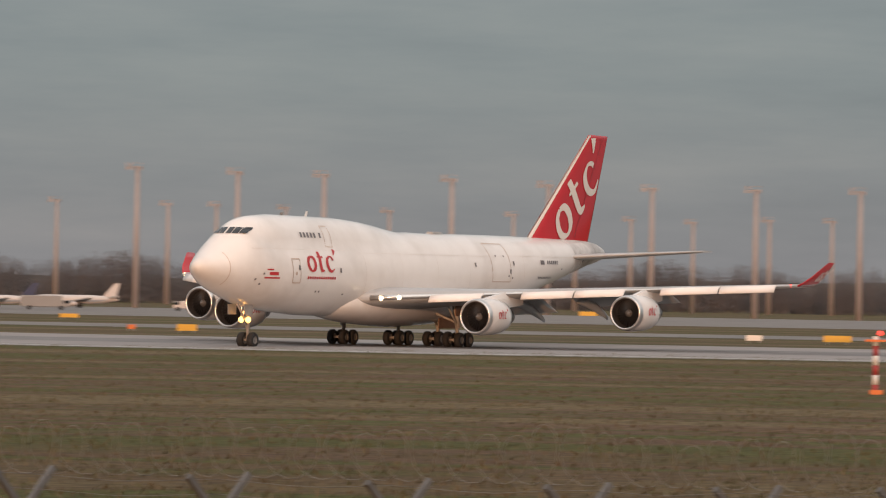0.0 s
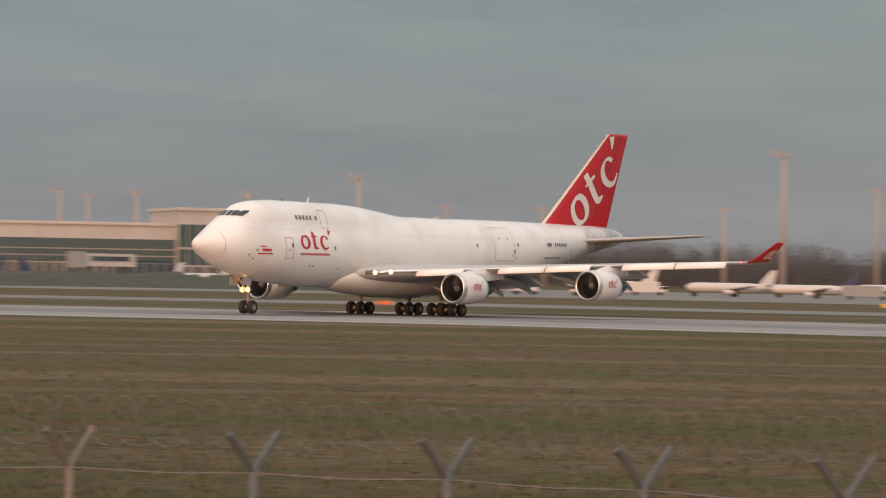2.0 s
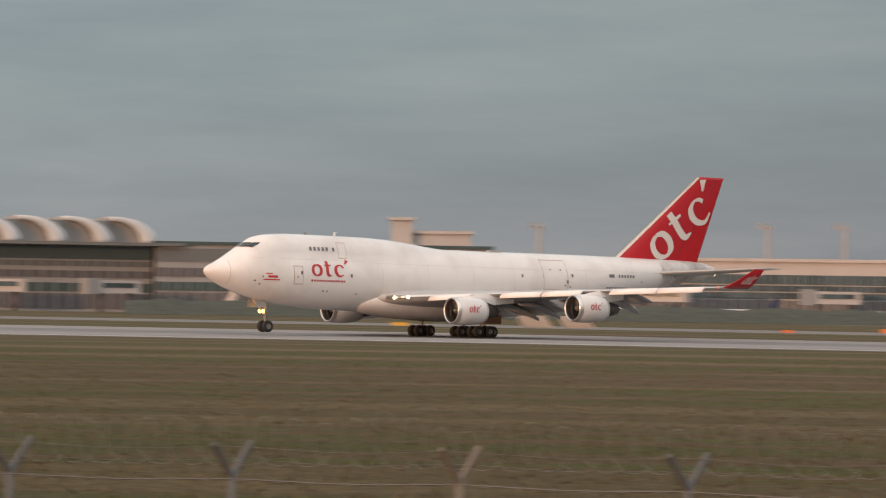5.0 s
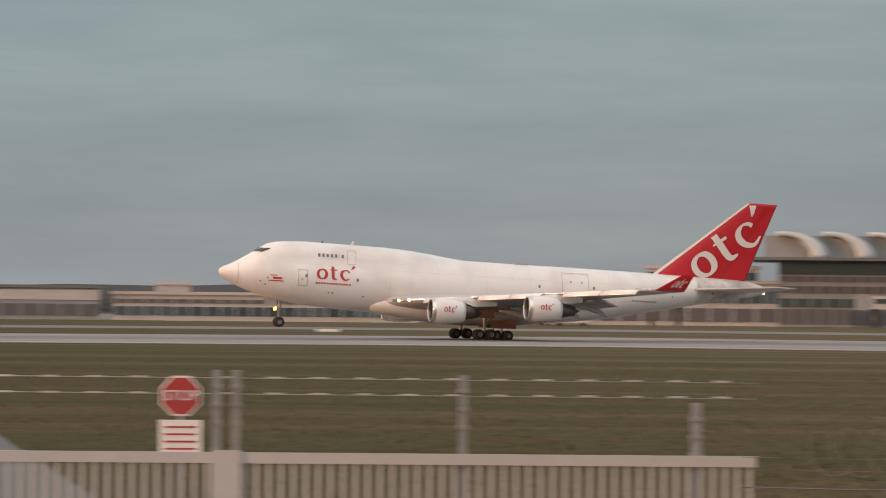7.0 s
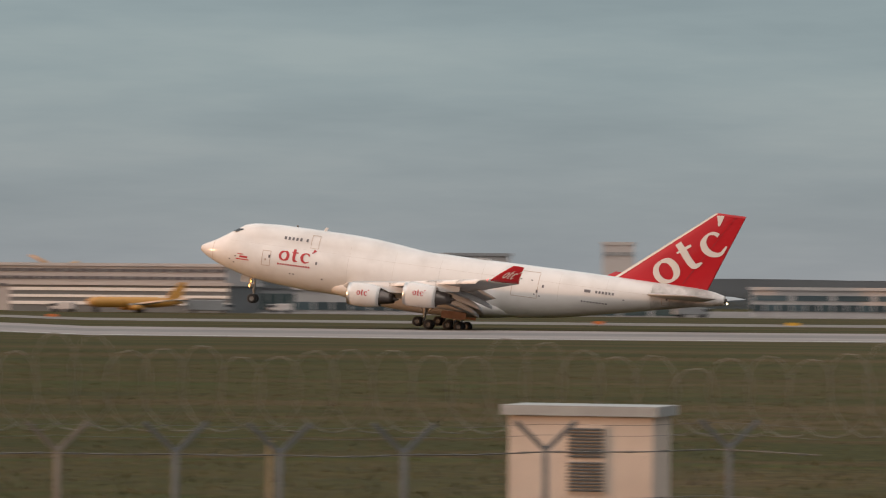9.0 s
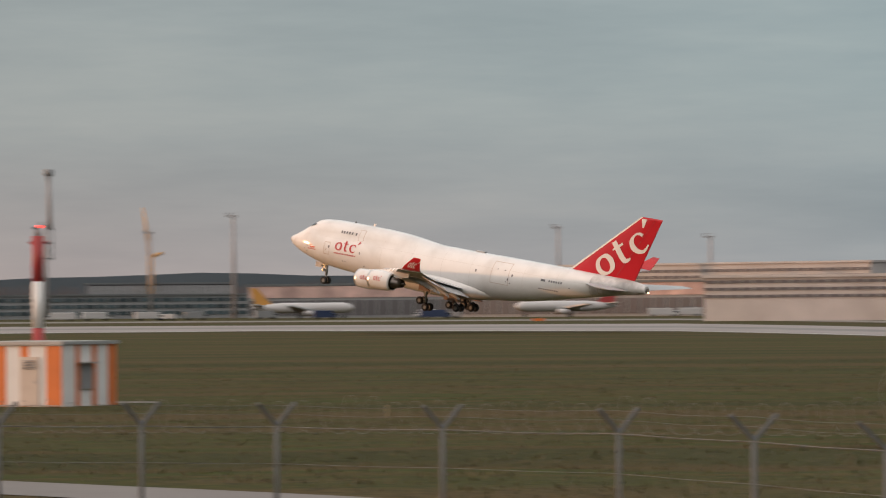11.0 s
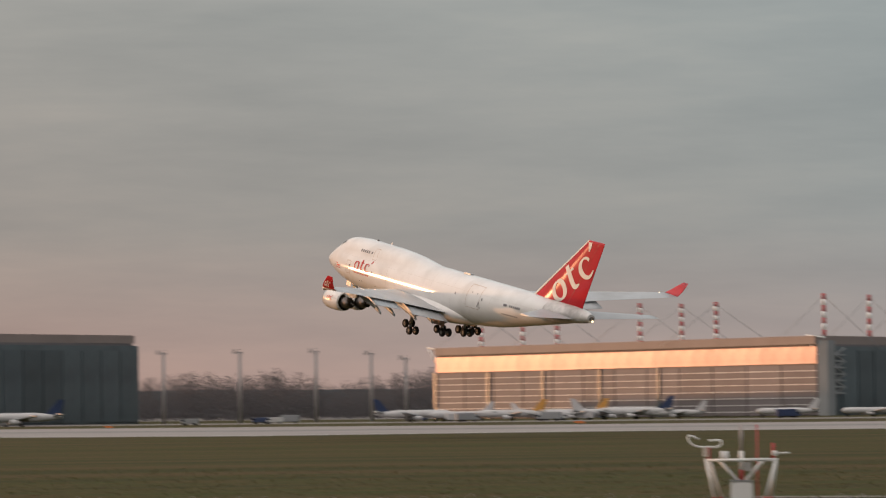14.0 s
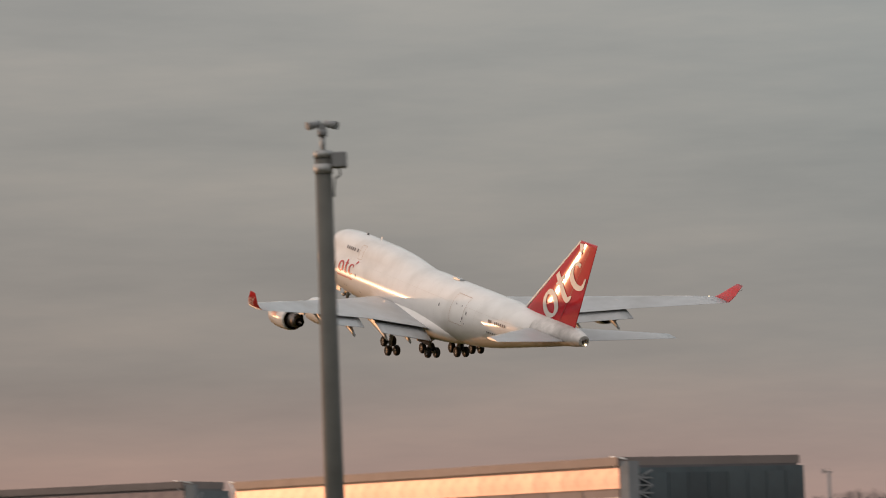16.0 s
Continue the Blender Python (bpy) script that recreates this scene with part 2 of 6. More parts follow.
# ---- ground ----
def ground_material():
    m = bpy.data.materials.new("winter_grass")
    m.use_nodes = True
    t = m.node_tree
    b = t.nodes["Principled BSDF"]
    b.inputs["Roughness"].default_value = 0.95
    b.inputs["Specular IOR Level"].default_value = 0.1
    co = t.nodes.new("ShaderNodeTexCoord")
    n1 = t.nodes.new("ShaderNodeTexNoise")
    n1.inputs["Scale"].default_value, n1.inputs["Detail"].default_value = 0.05, 6
    n2 = t.nodes.new("ShaderNodeTexNoise")
    n2.inputs["Scale"].default_value, n2.inputs["Detail"].default_value = 1.6, 8
    for n in (n1, n2):
        t.links.new(co.outputs["Object"], n.inputs["Vector"])
    # mown strips run along the airfield, so they follow the distance from the stand
    ln = t.nodes.new("ShaderNodeVectorMath")
    ln.operation = "LENGTH"
    t.links.new(co.outputs["Object"], ln.inputs[0])
    n3 = t.nodes.new("ShaderNodeTexNoise")
    n3.noise_dimensions = "1D"
    n3.inputs["Scale"].default_value, n3.inputs["Detail"].default_value = 0.05, 2
    t.links.new(ln.outputs["Value"], n3.inputs["W"])
    av = t.nodes.new("ShaderNodeMix")
    av.inputs["Factor"].default_value = 0.75
    t.links.new(n1.outputs[0], av.inputs["A"])
    t.links.new(n3.outputs[0], av.inputs["B"])
    brown = ramp(t, [(0.42, (0.075, 0.073, 0.027)), (0.47, (0.113, 0.066, 0.049)), (0.5, (0.066, 0.077, 0.023)), (0.53, (0.111, 0.068, 0.046)), (0.58, (0.130, 0.097, 0.055))])
    green = ramp(t, [(0.42, (0.035, 0.035, 0.0075)), (0.46, (0.062, 0.041, 0.013)), (0.485, (0.034, 0.046, 0.0065)), (0.51, (0.060, 0.043, 0.012)), (0.54, (0.037, 0.042, 0.0075)), (0.58, (0.066, 0.046, 0.017))])
    for n in (brown, green):
        t.links.new(av.outputs["Result"], n.inputs[0])
    sp = t.nodes.new("ShaderNodeSeparateXYZ")
    t.links.new(co.outputs["Object"], sp.inputs[0])
    rg = t.nodes.new("ShaderNodeMapRange")
    rg.inputs["From Min"].default_value, rg.inputs["From Max"].default_value = -40, 120
    t.links.new(sp.outputs["X"], rg.inputs["Value"])
    r1 = t.nodes.new("ShaderNodeMix")
    r1.data_type = "RGBA"
    t.links.new(rg.outputs["Result"], r1.inputs["Factor"])
    t.links.new(green.outputs[0], r1.inputs["A"])
    t.links.new(brown.outputs[0], r1.inputs["B"])
    r2 = ramp(t, [(0.3, (0.62, 0.62, 0.62)), (0.7, (1.35, 1.35, 1.3))])
    t.links.new(n2.outputs[0], r2.inputs[0])
    mx = t.nodes.new("ShaderNodeMix")
    mx.data_type, mx.blend_type = "RGBA", "MULTIPLY"
    mx.inputs["Factor"].default_value = 1
    t.links.new(r1.outputs["Result"], mx.inputs["A"])
    t.links.new(r2.outputs[0], mx.inputs["B"])
    t.links.new(mx.outputs["Result"], b.inputs["Base Color"])
    return m


M["grass"] = ground_material()
M["concrete"] = mat("runway_concrete", (0.255, 0.232, 0.222), 0.85, vary=0.12, scale=0.3, dirt=(0.195, 0.178, 0.17), dirt_scale=0.04)
M["asphalt"] = mat("asphalt", (0.12, 0.117, 0.112), 0.9, vary=0.2, scale=0.8, dirt=(0.07, 0.068, 0.064), dirt_scale=0.1)
M["taxi_concrete"] = mat("worn_taxiway_concrete", (0.175, 0.158, 0.148), 0.85, vary=0.15, scale=0.3, dirt=(0.13, 0.118, 0.11), dirt_scale=0.04)
M["rubber"] = mat("rubber_darkened_concrete", (0.165, 0.152, 0.148), 0.75, vary=0.2, scale=0.25, dirt=(0.11, 0.10, 0.098), dirt_scale=0.06)
M["marking"] = mat("white_marking", (0.50, 0.48, 0.46), 0.7, vary=0.1, scale=1)

bm = bmesh.new()
S = 4800
bm.faces.new([bm.verts.new(p) for p in ((-S, -S, 0), (S, -S, 0), (S, S, 0), (-S, S, 0))])
tagged(part("ground", bm, M["grass"]), "brown-green winter grass on flat airfield ground", "ground", kind="structure")


def ribbon(name, near, far, material, z, label, category, step=1.0):
    """A paved band between two distance curves (azimuth -> distance), kept as one sheet."""
    a0, a1 = near[0][0], near[-1][0]
    n = int((a1 - a0) / step)
    bm = bmesh.new()
    rows = []
    for i in range(n + 1):
        a = a0 + (a1 - a0) * i / n
        rn = float(np.interp(a, *zip(*near)))
        rf = float(np.interp(a, *zip(*far)))
        rows.append((bm.verts.new(spot(a, rn, z)), bm.verts.new(spot(a, rf, z))))
    for p, q in zip(rows, rows[1:]):
        bm.faces.new((p[0], q[0], q[1], p[1]))
    return tagged(part(name, bm, material), label, category, kind="structure")


RW_NEAR = [(-74, 284), (-66, 286), (-60, 284), (-54, 293), (-48, 317), (-42, 332), (-35, 355), (-27, 375), (-20, 388), (-12, 408), (-5, 402), (3, 389), (8, 386), (13, 395), (16, 460), (20, 610), (26, 690), (32, 670), (37, 690), (42, 680), (48, 760), (60, 800)]
RW_FAR = [(-74, 362), (-60, 366), (-54, 376), (-48, 404), (-42, 415), (-35, 442), (-27, 476), (-20, 502), (-12, 535), (-5, 515), (3, 486), (8, 488), (13, 500), (16, 620), (20, 850), (26, 900), (32, 950), (38, 1000), (43, 1090), (48, 1180), (60, 1250)]
scaled = lambda curve, k: [(a, r * k) for a, r in curve]
ribbon("runway", RW_NEAR, RW_FAR, M["concrete"], 0.02, "pale grey concrete runway", "runway")
ribbon("runway_edge_marking", scaled(RW_NEAR, 1.012), scaled(RW_NEAR, 1.018), M["marking"], 0.03, "white runway side stripe", "marking")
ribbon("taxiway", scaled(RW_FAR, 1.22), scaled(RW_FAR, 1.34), M["taxi_concrete"], 0.02, "pale concrete taxiway behind the runway", "taxiway")
ribbon("apron", scaled(RW_FAR, 1.75), scaled(RW_FAR, 2.6), M["taxi_concrete"], 0.024, "pale concrete apron in front of the terminal", "apron")

RB_NEAR = [(a, 0.62 * r + 0.38 * float(np.interp(a, *zip(*RW_FAR)))) for a, r in RW_NEAR]
ribbon("runway_wheel_band", RB_NEAR, scaled(RB_NEAR, 1.075), M["rubber"], 0.026, "dark rubber-streaked band along the runway", "marking")


# ---- buildings and apron, far behind the runway ----
M["facade"] = mat("pale_facade", (0.42, 0.395, 0.385), 0.7, vary=0.08, scale=0.2, dirt=(0.33, 0.305, 0.295), dirt_scale=0.08)
M["facade_grey"] = mat("grey_facade", (0.25, 0.255, 0.26), 0.7, vary=0.1, scale=0.2)
M["base_dark"] = mat("dark_ground_floor", (0.10, 0.095, 0.10), 0.6, vary=0.3, scale=0.1)
M["glass"] = mat("tinted_glazing", (0.06, 0.085, 0.095), 0.15, vary=0.35, scale=0.08, island=0.4)
M["green_glass"] = mat("green_glazing", (0.055, 0.082, 0.084), 0.15, vary=0.2, scale=0.1)
M["roof_dark"] = mat("dark_roof", (0.12, 0.13, 0.135), 0.6)
M["hangar"] = mat("hangar_cladding", (0.168, 0.146, 0.148), 0.6, 0.0, vary=0.1, scale=0.1, island=0.12)
# the fascia's base colour includes the orange reflection of the low sun
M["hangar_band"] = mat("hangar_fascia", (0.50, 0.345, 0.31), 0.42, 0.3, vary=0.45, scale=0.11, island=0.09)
M["hangar_roof"] = mat("hangar_roof_edge", (0.25, 0.195, 0.175), 0.6, vary=0.12, scale=0.08)
# orange sunlight is mixed into the container colour
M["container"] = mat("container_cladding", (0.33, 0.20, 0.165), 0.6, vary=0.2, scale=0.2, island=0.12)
M["hangar_dark"] = mat("hangar_dark_glazing", (0.075, 0.095, 0.105), 0.3, vary=0.3, scale=0.08, island=0.25)
M["steel"] = mat("galvanised_steel", (0.36, 0.36, 0.355), 0.5, 0.4, vary=0.15, scale=3)
M["mast"] = mat("mast_grey", (0.315, 0.285, 0.278), 0.7, vary=0.08)
M["sig_red"] = mat("signal_red", (0.34, 0.035, 0.034), 0.5, vary=0.1)
M["sig_white"] = mat("signal_white", (0.70, 0.68, 0.66), 0.5, vary=0.06)
M["orange"] = mat("signal_orange", (0.62, 0.16, 0.035), 0.55, vary=0.08, scale=1)
M["yellow"] = mat("sign_yellow", (0.62, 0.36, 0.04), 0.5, vary=0.08)
M["wood_dark"] = mat("bare_woods", (0.112, 0.105, 0.110), 1.0, vary=0.12, scale=0.05)
# blue-grey base colour carries the haze over the distant hills
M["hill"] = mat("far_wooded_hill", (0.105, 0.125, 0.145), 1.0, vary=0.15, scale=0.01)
M["fence"] = mat("fence_grey", (0.115, 0.118, 0.12), 0.7, 0.15, vary=0.2, scale=4)
M["fence_rust"] = mat("fence_weathered", (0.17, 0.14, 0.115), 0.8, vary=0.2, scale=4)
M["wire"] = mat("wire", (0.14, 0.135, 0.13), 0.6, 0.3)
M["kiosk"] = mat("kiosk_beige", (0.56, 0.47, 0.40), 0.7, vary=0.05, scale=2, dirt=(0.44, 0.36, 0.30), dirt_scale=0.8)
M["gate_grey"] = mat("gate_paint", (0.42, 0.40, 0.39), 0.5, vary=0.06, scale=2)
M["gate_steel"] = mat("weathered_gate_steel", (0.25, 0.25, 0.25), 0.6, 0.3, vary=0.2, scale=3)
M["blue"] = mat("deep_blue", (0.02, 0.035, 0.09), 0.4)
M["orange_tail"] = mat("amber_paint", (0.55, 0.27, 0.06), 0.4)
M["coil"] = mat("galvanised_razor_wire", (0.19, 0.182, 0.165), 0.6, 0.2)
M["dash_white"] = mat("barb_grey", (0.42, 0.41, 0.40), 0.5)


def between(az0, r0, az1, r1, z=0.0):
    """Pose whose origin is the ground midpoint of two places, x from the first to the second, and their distance."""
    a, b = spot(az0, r0, z), spot(az1, r1, z)
    d = b - a
    return Matrix.Translation((a + b) / 2) @ Matrix.Rotation(math.atan2(d.y, d.x), 4, "Z"), d.length


def shared_box(name, sx, sy, sz, material):
    bm = bmesh.new()
    box(bm, -sx / 2, sx / 2, -sy / 2, sy / 2, 0, sz)
    bmesh.ops.recalc_face_normals(bm, faces=bm.faces[:])
    me = bpy.data.meshes.new(name)
    bm.to_mesh(me)
    bm.free()
    me.materials.append(material)
    return me


def put(name, me, parent, loc, rot=None):
    o = new(name, me)
    o.parent = parent
    o.location = loc
    if rot:
        o.rotation_euler = rot
    return o


def building(name, label, left, right, h, depth, wall, bands=(), roof=None, lip=0.6, category="building", group=""):
    """left, right: (azimuth, distance) of the front's ends as the camera sees them. bands: (z0, z1, material, panes, proud)."""
    m, w = between(*left, *right)
    root = empty(name, m, label, category, group)
    bm = bmesh.new()
    box(bm, -w / 2, w / 2, 0, depth, 0, h)
    part("wall", bm, wall, root)
    bm = bmesh.new()
    box(bm, -w / 2 - lip, w / 2 + lip, -lip, depth + lip, h, h + 0.7)
    part("roof", bm, roof or wall, root)
    for z0, z1, material, n, proud in bands:
        step = w / n
        me = shared_box("window" if n > 1 else "facade_band", step * (0.86 if n > 1 else 0.995), 0.3, z1 - z0, material)
        for i in range(n):
            put(me.name.split(".")[0], me, root, (-w / 2 + step * (i + 0.5), -proud, z0))
    return root


FLOOD = shared_box("floodlight", 0.4, 0.7, 0.55, M["mast"])


def flood_mast(az, r, h, group):
    root = empty("floodlight_mast", facing(az, r), "tall pale tapered floodlight mast with a lamp platform", "lamp mast", group)
    bm = bmesh.new()
    tube(bm, (0, 0, 0), (0, 0, h), 0.78, 0.55, seg=12)
    part("pole", bm, M["mast"], root, smooth=False)
    bm = bmesh.new()
    box(bm, -2.9, 1.2, -0.5, 0.5, h - 0.35, h - 0.15)
    for x in (-2.85, -1.5, 1.1):
        box(bm, x, x + 0.08, -0.5, -0.42, h - 0.15, h + 0.75)
    box(bm, -2.9, 1.2, -0.5, -0.42, h + 0.68, h + 0.76)
    part("lamp_platform", bm, M["mast"], root)
    for x, z in ((-2.6, -0.95), (-1.9, -0.95), (-1.2, -0.95), (-2.3, 0.05), (-1.5, 0.05), (0.9, -0.95)):
        put("floodlight", FLOOD, root, (x, -0.3, h + z))
    return root


def airliner(az, r, length, turn, body, tail, label, group="parked airliners"):
    """turn 0: nose to the viewer's left, seen square from its port side."""
    root = empty("airliner", facing(az, r, 0, turn), label, "aircraft", group)
    L, R = length, length * 0.052
    zc = R * 2.0
    bm = bmesh.new()
    prof = [(-L / 2, 0.02), (-L / 2 + 0.02 * L, R * 0.5), (-L / 2 + 0.05 * L, R * 0.8), (-L / 2 + 0.1 * L, R), (L * 0.2, R), (L * 0.35, R * 0.75), (L * 0.46, R * 0.35), (L * 0.5, R * 0.12)]
    lathe(bm, prof, (0, 0, zc), seg=16)
    part("fuselage", bm, body, root)
    for s in (-1, 1):
        bm = bmesh.new()
        q = [(-0.08 * L, s * R * 0.7, zc - R * 0.6), (0.1 * L, s * R * 0.7, zc - R * 0.6), (0.2 * L, s * 0.46 * L, zc + R * 0.3), (0.14 * L, s * 0.46 * L, zc + R * 0.3)]
        lo = [bm.verts.new(p) for p in q]
        hi = [bm.verts.new((p[0], p[1], p[2] + 0.03 * L * (0.35 if i > 1 else 0.5))) for i, p in enumerate(q)]
        bm.faces.new(lo)
        bm.faces.new(hi)
        for i in range(4):
            bm.faces.new((lo[i], lo[(i + 1) % 4], hi[(i + 1) % 4], hi[i]))
        part("wing", bm, M["grey_wing"], root)
        bm = bmesh.new()
        lathe(bm, [(-0.1 * L, 0.0), (-0.1 * L, R * 0.42), (-0.08 * L, R * 0.52), (-0.02 * L, R * 0.5), (0.02 * L, R * 0.25)], (0, s * 0.16 * L, zc - R * 1.0), seg=12)
        part("engine", bm, body, root)
        bm = bmesh.new()
        q = [(0.38 * L, s * R * 0.3, zc + R * 0.3), (0.48 * L, s * R * 0.2, zc + R * 0.3), (0.5 * L, s * 0.17 * L, zc + R * 0.6), (0.46 * L, s * 0.17 * L, zc + R * 0.6)]
        lo = [bm.verts.new(p) for p in q]
        hi = [bm.verts.new((p[0], p[1], p[2] + 0.35)) for p in q]
        bm.faces.new(lo)
        bm.faces.new(hi)
        for i in range(4):
            bm.faces.new((lo[i], lo[(i + 1) % 4], hi[(i + 1) % 4], hi[i]))
        part("tailplane", bm, M["grey_wing"], root)
    bm = bmesh.new()
    q = [(0.31 * L, zc + R * 0.7), (0.47 * L, zc + R * 0.5), (0.52 * L, zc + R * 0.9 + 0.15 * L), (0.455 * L, zc + R * 0.9 + 0.15 * L)]
    a = [bm.verts.new((x, -0.25, z)) for x, z in q]
    b = [bm.verts.new((x, 0.25, z)) for x, z in q]
    bm.faces.new(a)
    bm.faces.new(b)
    for i in range(4):
        bm.faces.new((a[i], a[(i + 1) % 4], b[(i + 1) % 4], b[i]))
    part("tail_fin", bm, tail, root)
    for x, y in ((-0.4 * L, 0), (0.04 * L, 0.06 * L), (0.04 * L, -0.06 * L)):
        bm = bmesh.new()
        tube(bm, (x, y, 0.4), (x, y, zc - R * 0.6), 0.25, seg=8)
        lathe(bm, [(-0.3, 0.0), (-0.3, 0.6), (0.3, 0.6), (0.3, 0.0)], (x, y, 0.6), axis="Y", seg=12)
        part("landing_gear", bm, M["black"], root)
    return root


# floodlight masts, tall and far ones
for az, h in ((-52.75, 34), (-55.25, 34), (-56.7, 33.3), (-57.95, 33), (-59.8, 32.5), (-61.2, 31.5), (-62.7, 31), (-64.2, 31), (-65.7, 31)):
    flood_mast(az, 950, h, "apron floodlight masts")
for az, h in ((-51.9, 26), (-54.1, 32.5), (-55.7, 32), (-56.4, 32), (-57.4, 31.5), (-58.9, 31), (-60.7, 30.5), (-61.6, 30), (-62.4, 29.5), (-63.3, 29), (-64.4, 30), (-65.3, 30), (-67, 30), (-49.3, 25), (-47.9, 25)):
    flood_mast(az, 1250, h, "apron floodlight masts")
flood_mast(-46.6, 960, 27, "apron floodlight masts")
for az, h in ((-36.7, 30), (-36.0, 29), (-37.25, 29), (-38.4, 30), (-40.2, 30), (-41.2, 24.5), (-42.3, 24.3), (-42.7, 23), (-43.4, 24.3), (-45.0, 24.2), (-30.2, 24.5), (-31.3, 24.7), (-32.4, 24.8), (-33.4, 24.6), (-34.3, 24.5), (-35.2, 25), (-28.0, 24)):
    flood_mast(az, 1050, h, "apron floodlight masts")
for az, r, h in ((19.5, 1500, 30), (21.7, 1500, 34), (27.6, 1500, 33), (29.1, 1500, 36), (26.4, 1450, 38), (41.0, 1500, 27), (42.1, 1500, 27), (43.2, 1500, 27), (40.2, 1500, 26), (39.7, 1500, 24)):
    flood_mast(az, r, h, "apron floodlight masts")

# terminal pier and its neighbours
GL, GG = M["glass"], M["green_glass"]
building("terminal_pier", "long pale terminal pier with glazed front and dark ground floor", (-27.3, 900), (-36.2, 880), 13.5, 30, M["facade"],
         [(0.6, 4.9, M["base_dark"], 60, 0.1), (5.2, 6.6, GL, 90, 0.1), (6.85, 8.2, GL, 90, 0.1), (8.45, 10.6, GL, 90, 0.1)], M["facade"], category="terminal")
building("terminal_pier", "long pale terminal pier with glazed front and dark ground floor", (-36.2, 880), (-44.4, 890), 13.5, 30, M["facade"],
         [(0.6, 4.9, M["base_dark"], 56, 0.1), (5.2, 6.5, GG, 80, 0.1), (6.75, 8.0, GG, 80, 0.1), (8.25, 10.4, GG, 80, 0.1)], M["facade"], category="terminal")
building("terminal_block", "pale terminal head block with tall green glazing", (-44.0, 886), (-46.0, 893), 17.0, 32, M["facade"],
         [(0.8, 4.4, M["base_dark"], 10, 0.1), (4.8, 8.3, GG, 14, 0.1), (8.8, 13.9, GG, 14, 0.1)], M["facade"], category="terminal")
building("terminal_block", "pale stepped terminal end with green glazing", (-46.0, 893), (-46.95, 896), 14.2, 28, M["facade"],
         [(1.0, 4.0, M["base_dark"], 6, 0.1), (5.0, 12.6, GG, 8, 0.1)], M["facade"], category="terminal")
building("passenger_bridge", "pale glazed boarding bridge on the terminal end", (-46.5, 880), (-47.9, 884), 6.4, 6, M["facade"],
         [(2.6, 5.0, GL, 10, 0.1)], M["facade"], category="bridge")
building("stair_tower", "plain pale stair tower", (-47.4, 878), (-47.95, 880), 6.9, 7, M["facade"], [], M["facade"], category="building")
building("terminal_wing", "pale terminal wing with green roof edge", (-22.45, 900), (-27.3, 905), 15.5, 40, M["facade_grey"],
         [(0.6, 4.6, M["base_dark"], 24, 0.1), (5.0, 7.0, GG, 30, 0.1), (8.2, 10.2, M["base_dark"], 30, 0.1), (11.6, 14.6, M["roof_dark"], 36, 0.1)], M["green_glass"], category="terminal")
building("roof_tower", "pale rooftop plant tower", (-26.1, 912), (-27.0, 912), 19.0, 9, M["facade"], [(12.0, 14.0, M["base_dark"], 3, 0.1)], M["facade"])
building("roof_tower", "slim pale lift tower", (-25.85, 910), (-26.15, 910), 22.0, 6, M["facade"], [], M["facade"])
# apron control tower
tower = empty("control_tower", facing(-38.9, 930), "apron control tower with green tinted cab", "tower")
bm = bmesh.new()
lathe(bm, [(12, 3.0), (17.0, 3.1), (17.0, 4.0), (18.6, 4.3), (18.6, 5.0), (18.9, 5.2)], axis="Z", seg=8)
part("shaft", bm, M["facade"], tower)
bm = bmesh.new()
lathe(bm, [(18.9, 4.8), (21.6, 5.5)], axis="Z", seg=8)
part("cab_glazing", bm, GG, tower, "green tinted cab glazing")
mullion = shared_box("mullion", 0.16, 0.16, 2.75, M["facade"])
for k in range(16):
    q = math.tau * k / 16
    put("mullion", mullion, tower, (4.85 * math.cos(q), 4.85 * math.sin(q), 18.9), (0, 0, q))
bm = bmesh.new()
lathe(bm, [(21.6, 5.5), (21.6, 5.9), (22.4, 5.9), (22.5, 4.6), (23.2, 4.4), (23.3, 0.0)], axis="Z", seg=8)
part("cab_roof", bm, M["facade"], tower)
bm = bmesh.new()
tube(bm, (0, 0, 23.2), (0, 0, 25.4), 0.18)
box(bm, -1.6, 1.6, -0.15, 0.15, 24.4, 24.6)
part("roof_aerial", bm, M["facade_grey"], tower)
M["membrane"] = mat("white_roof_membrane", (0.50, 0.53, 0.56), 0.6, vary=0.08, scale=0.1)
# hall with a row of white arches
hall = building("arched_hall", "terminal hall under a row of white arched roofs", (-14.5, 900), (-22.4, 905), 15.0, 40, M["facade_grey"],
                [(0.6, 4.0, M["base_dark"], 40, 0.1), (4.4, 6.4, GG, 34, 0.1), (7.6, 9.2, M["base_dark"], 40, 0.1), (10.2, 11.4, M["roof_dark"], 40, 0.1), (11.8, 14.6, GG, 60, 0.1)], M["roof_dark"], lip=7, category="terminal")
hw = between(-14.5, 900, -22.4, 905)[1]
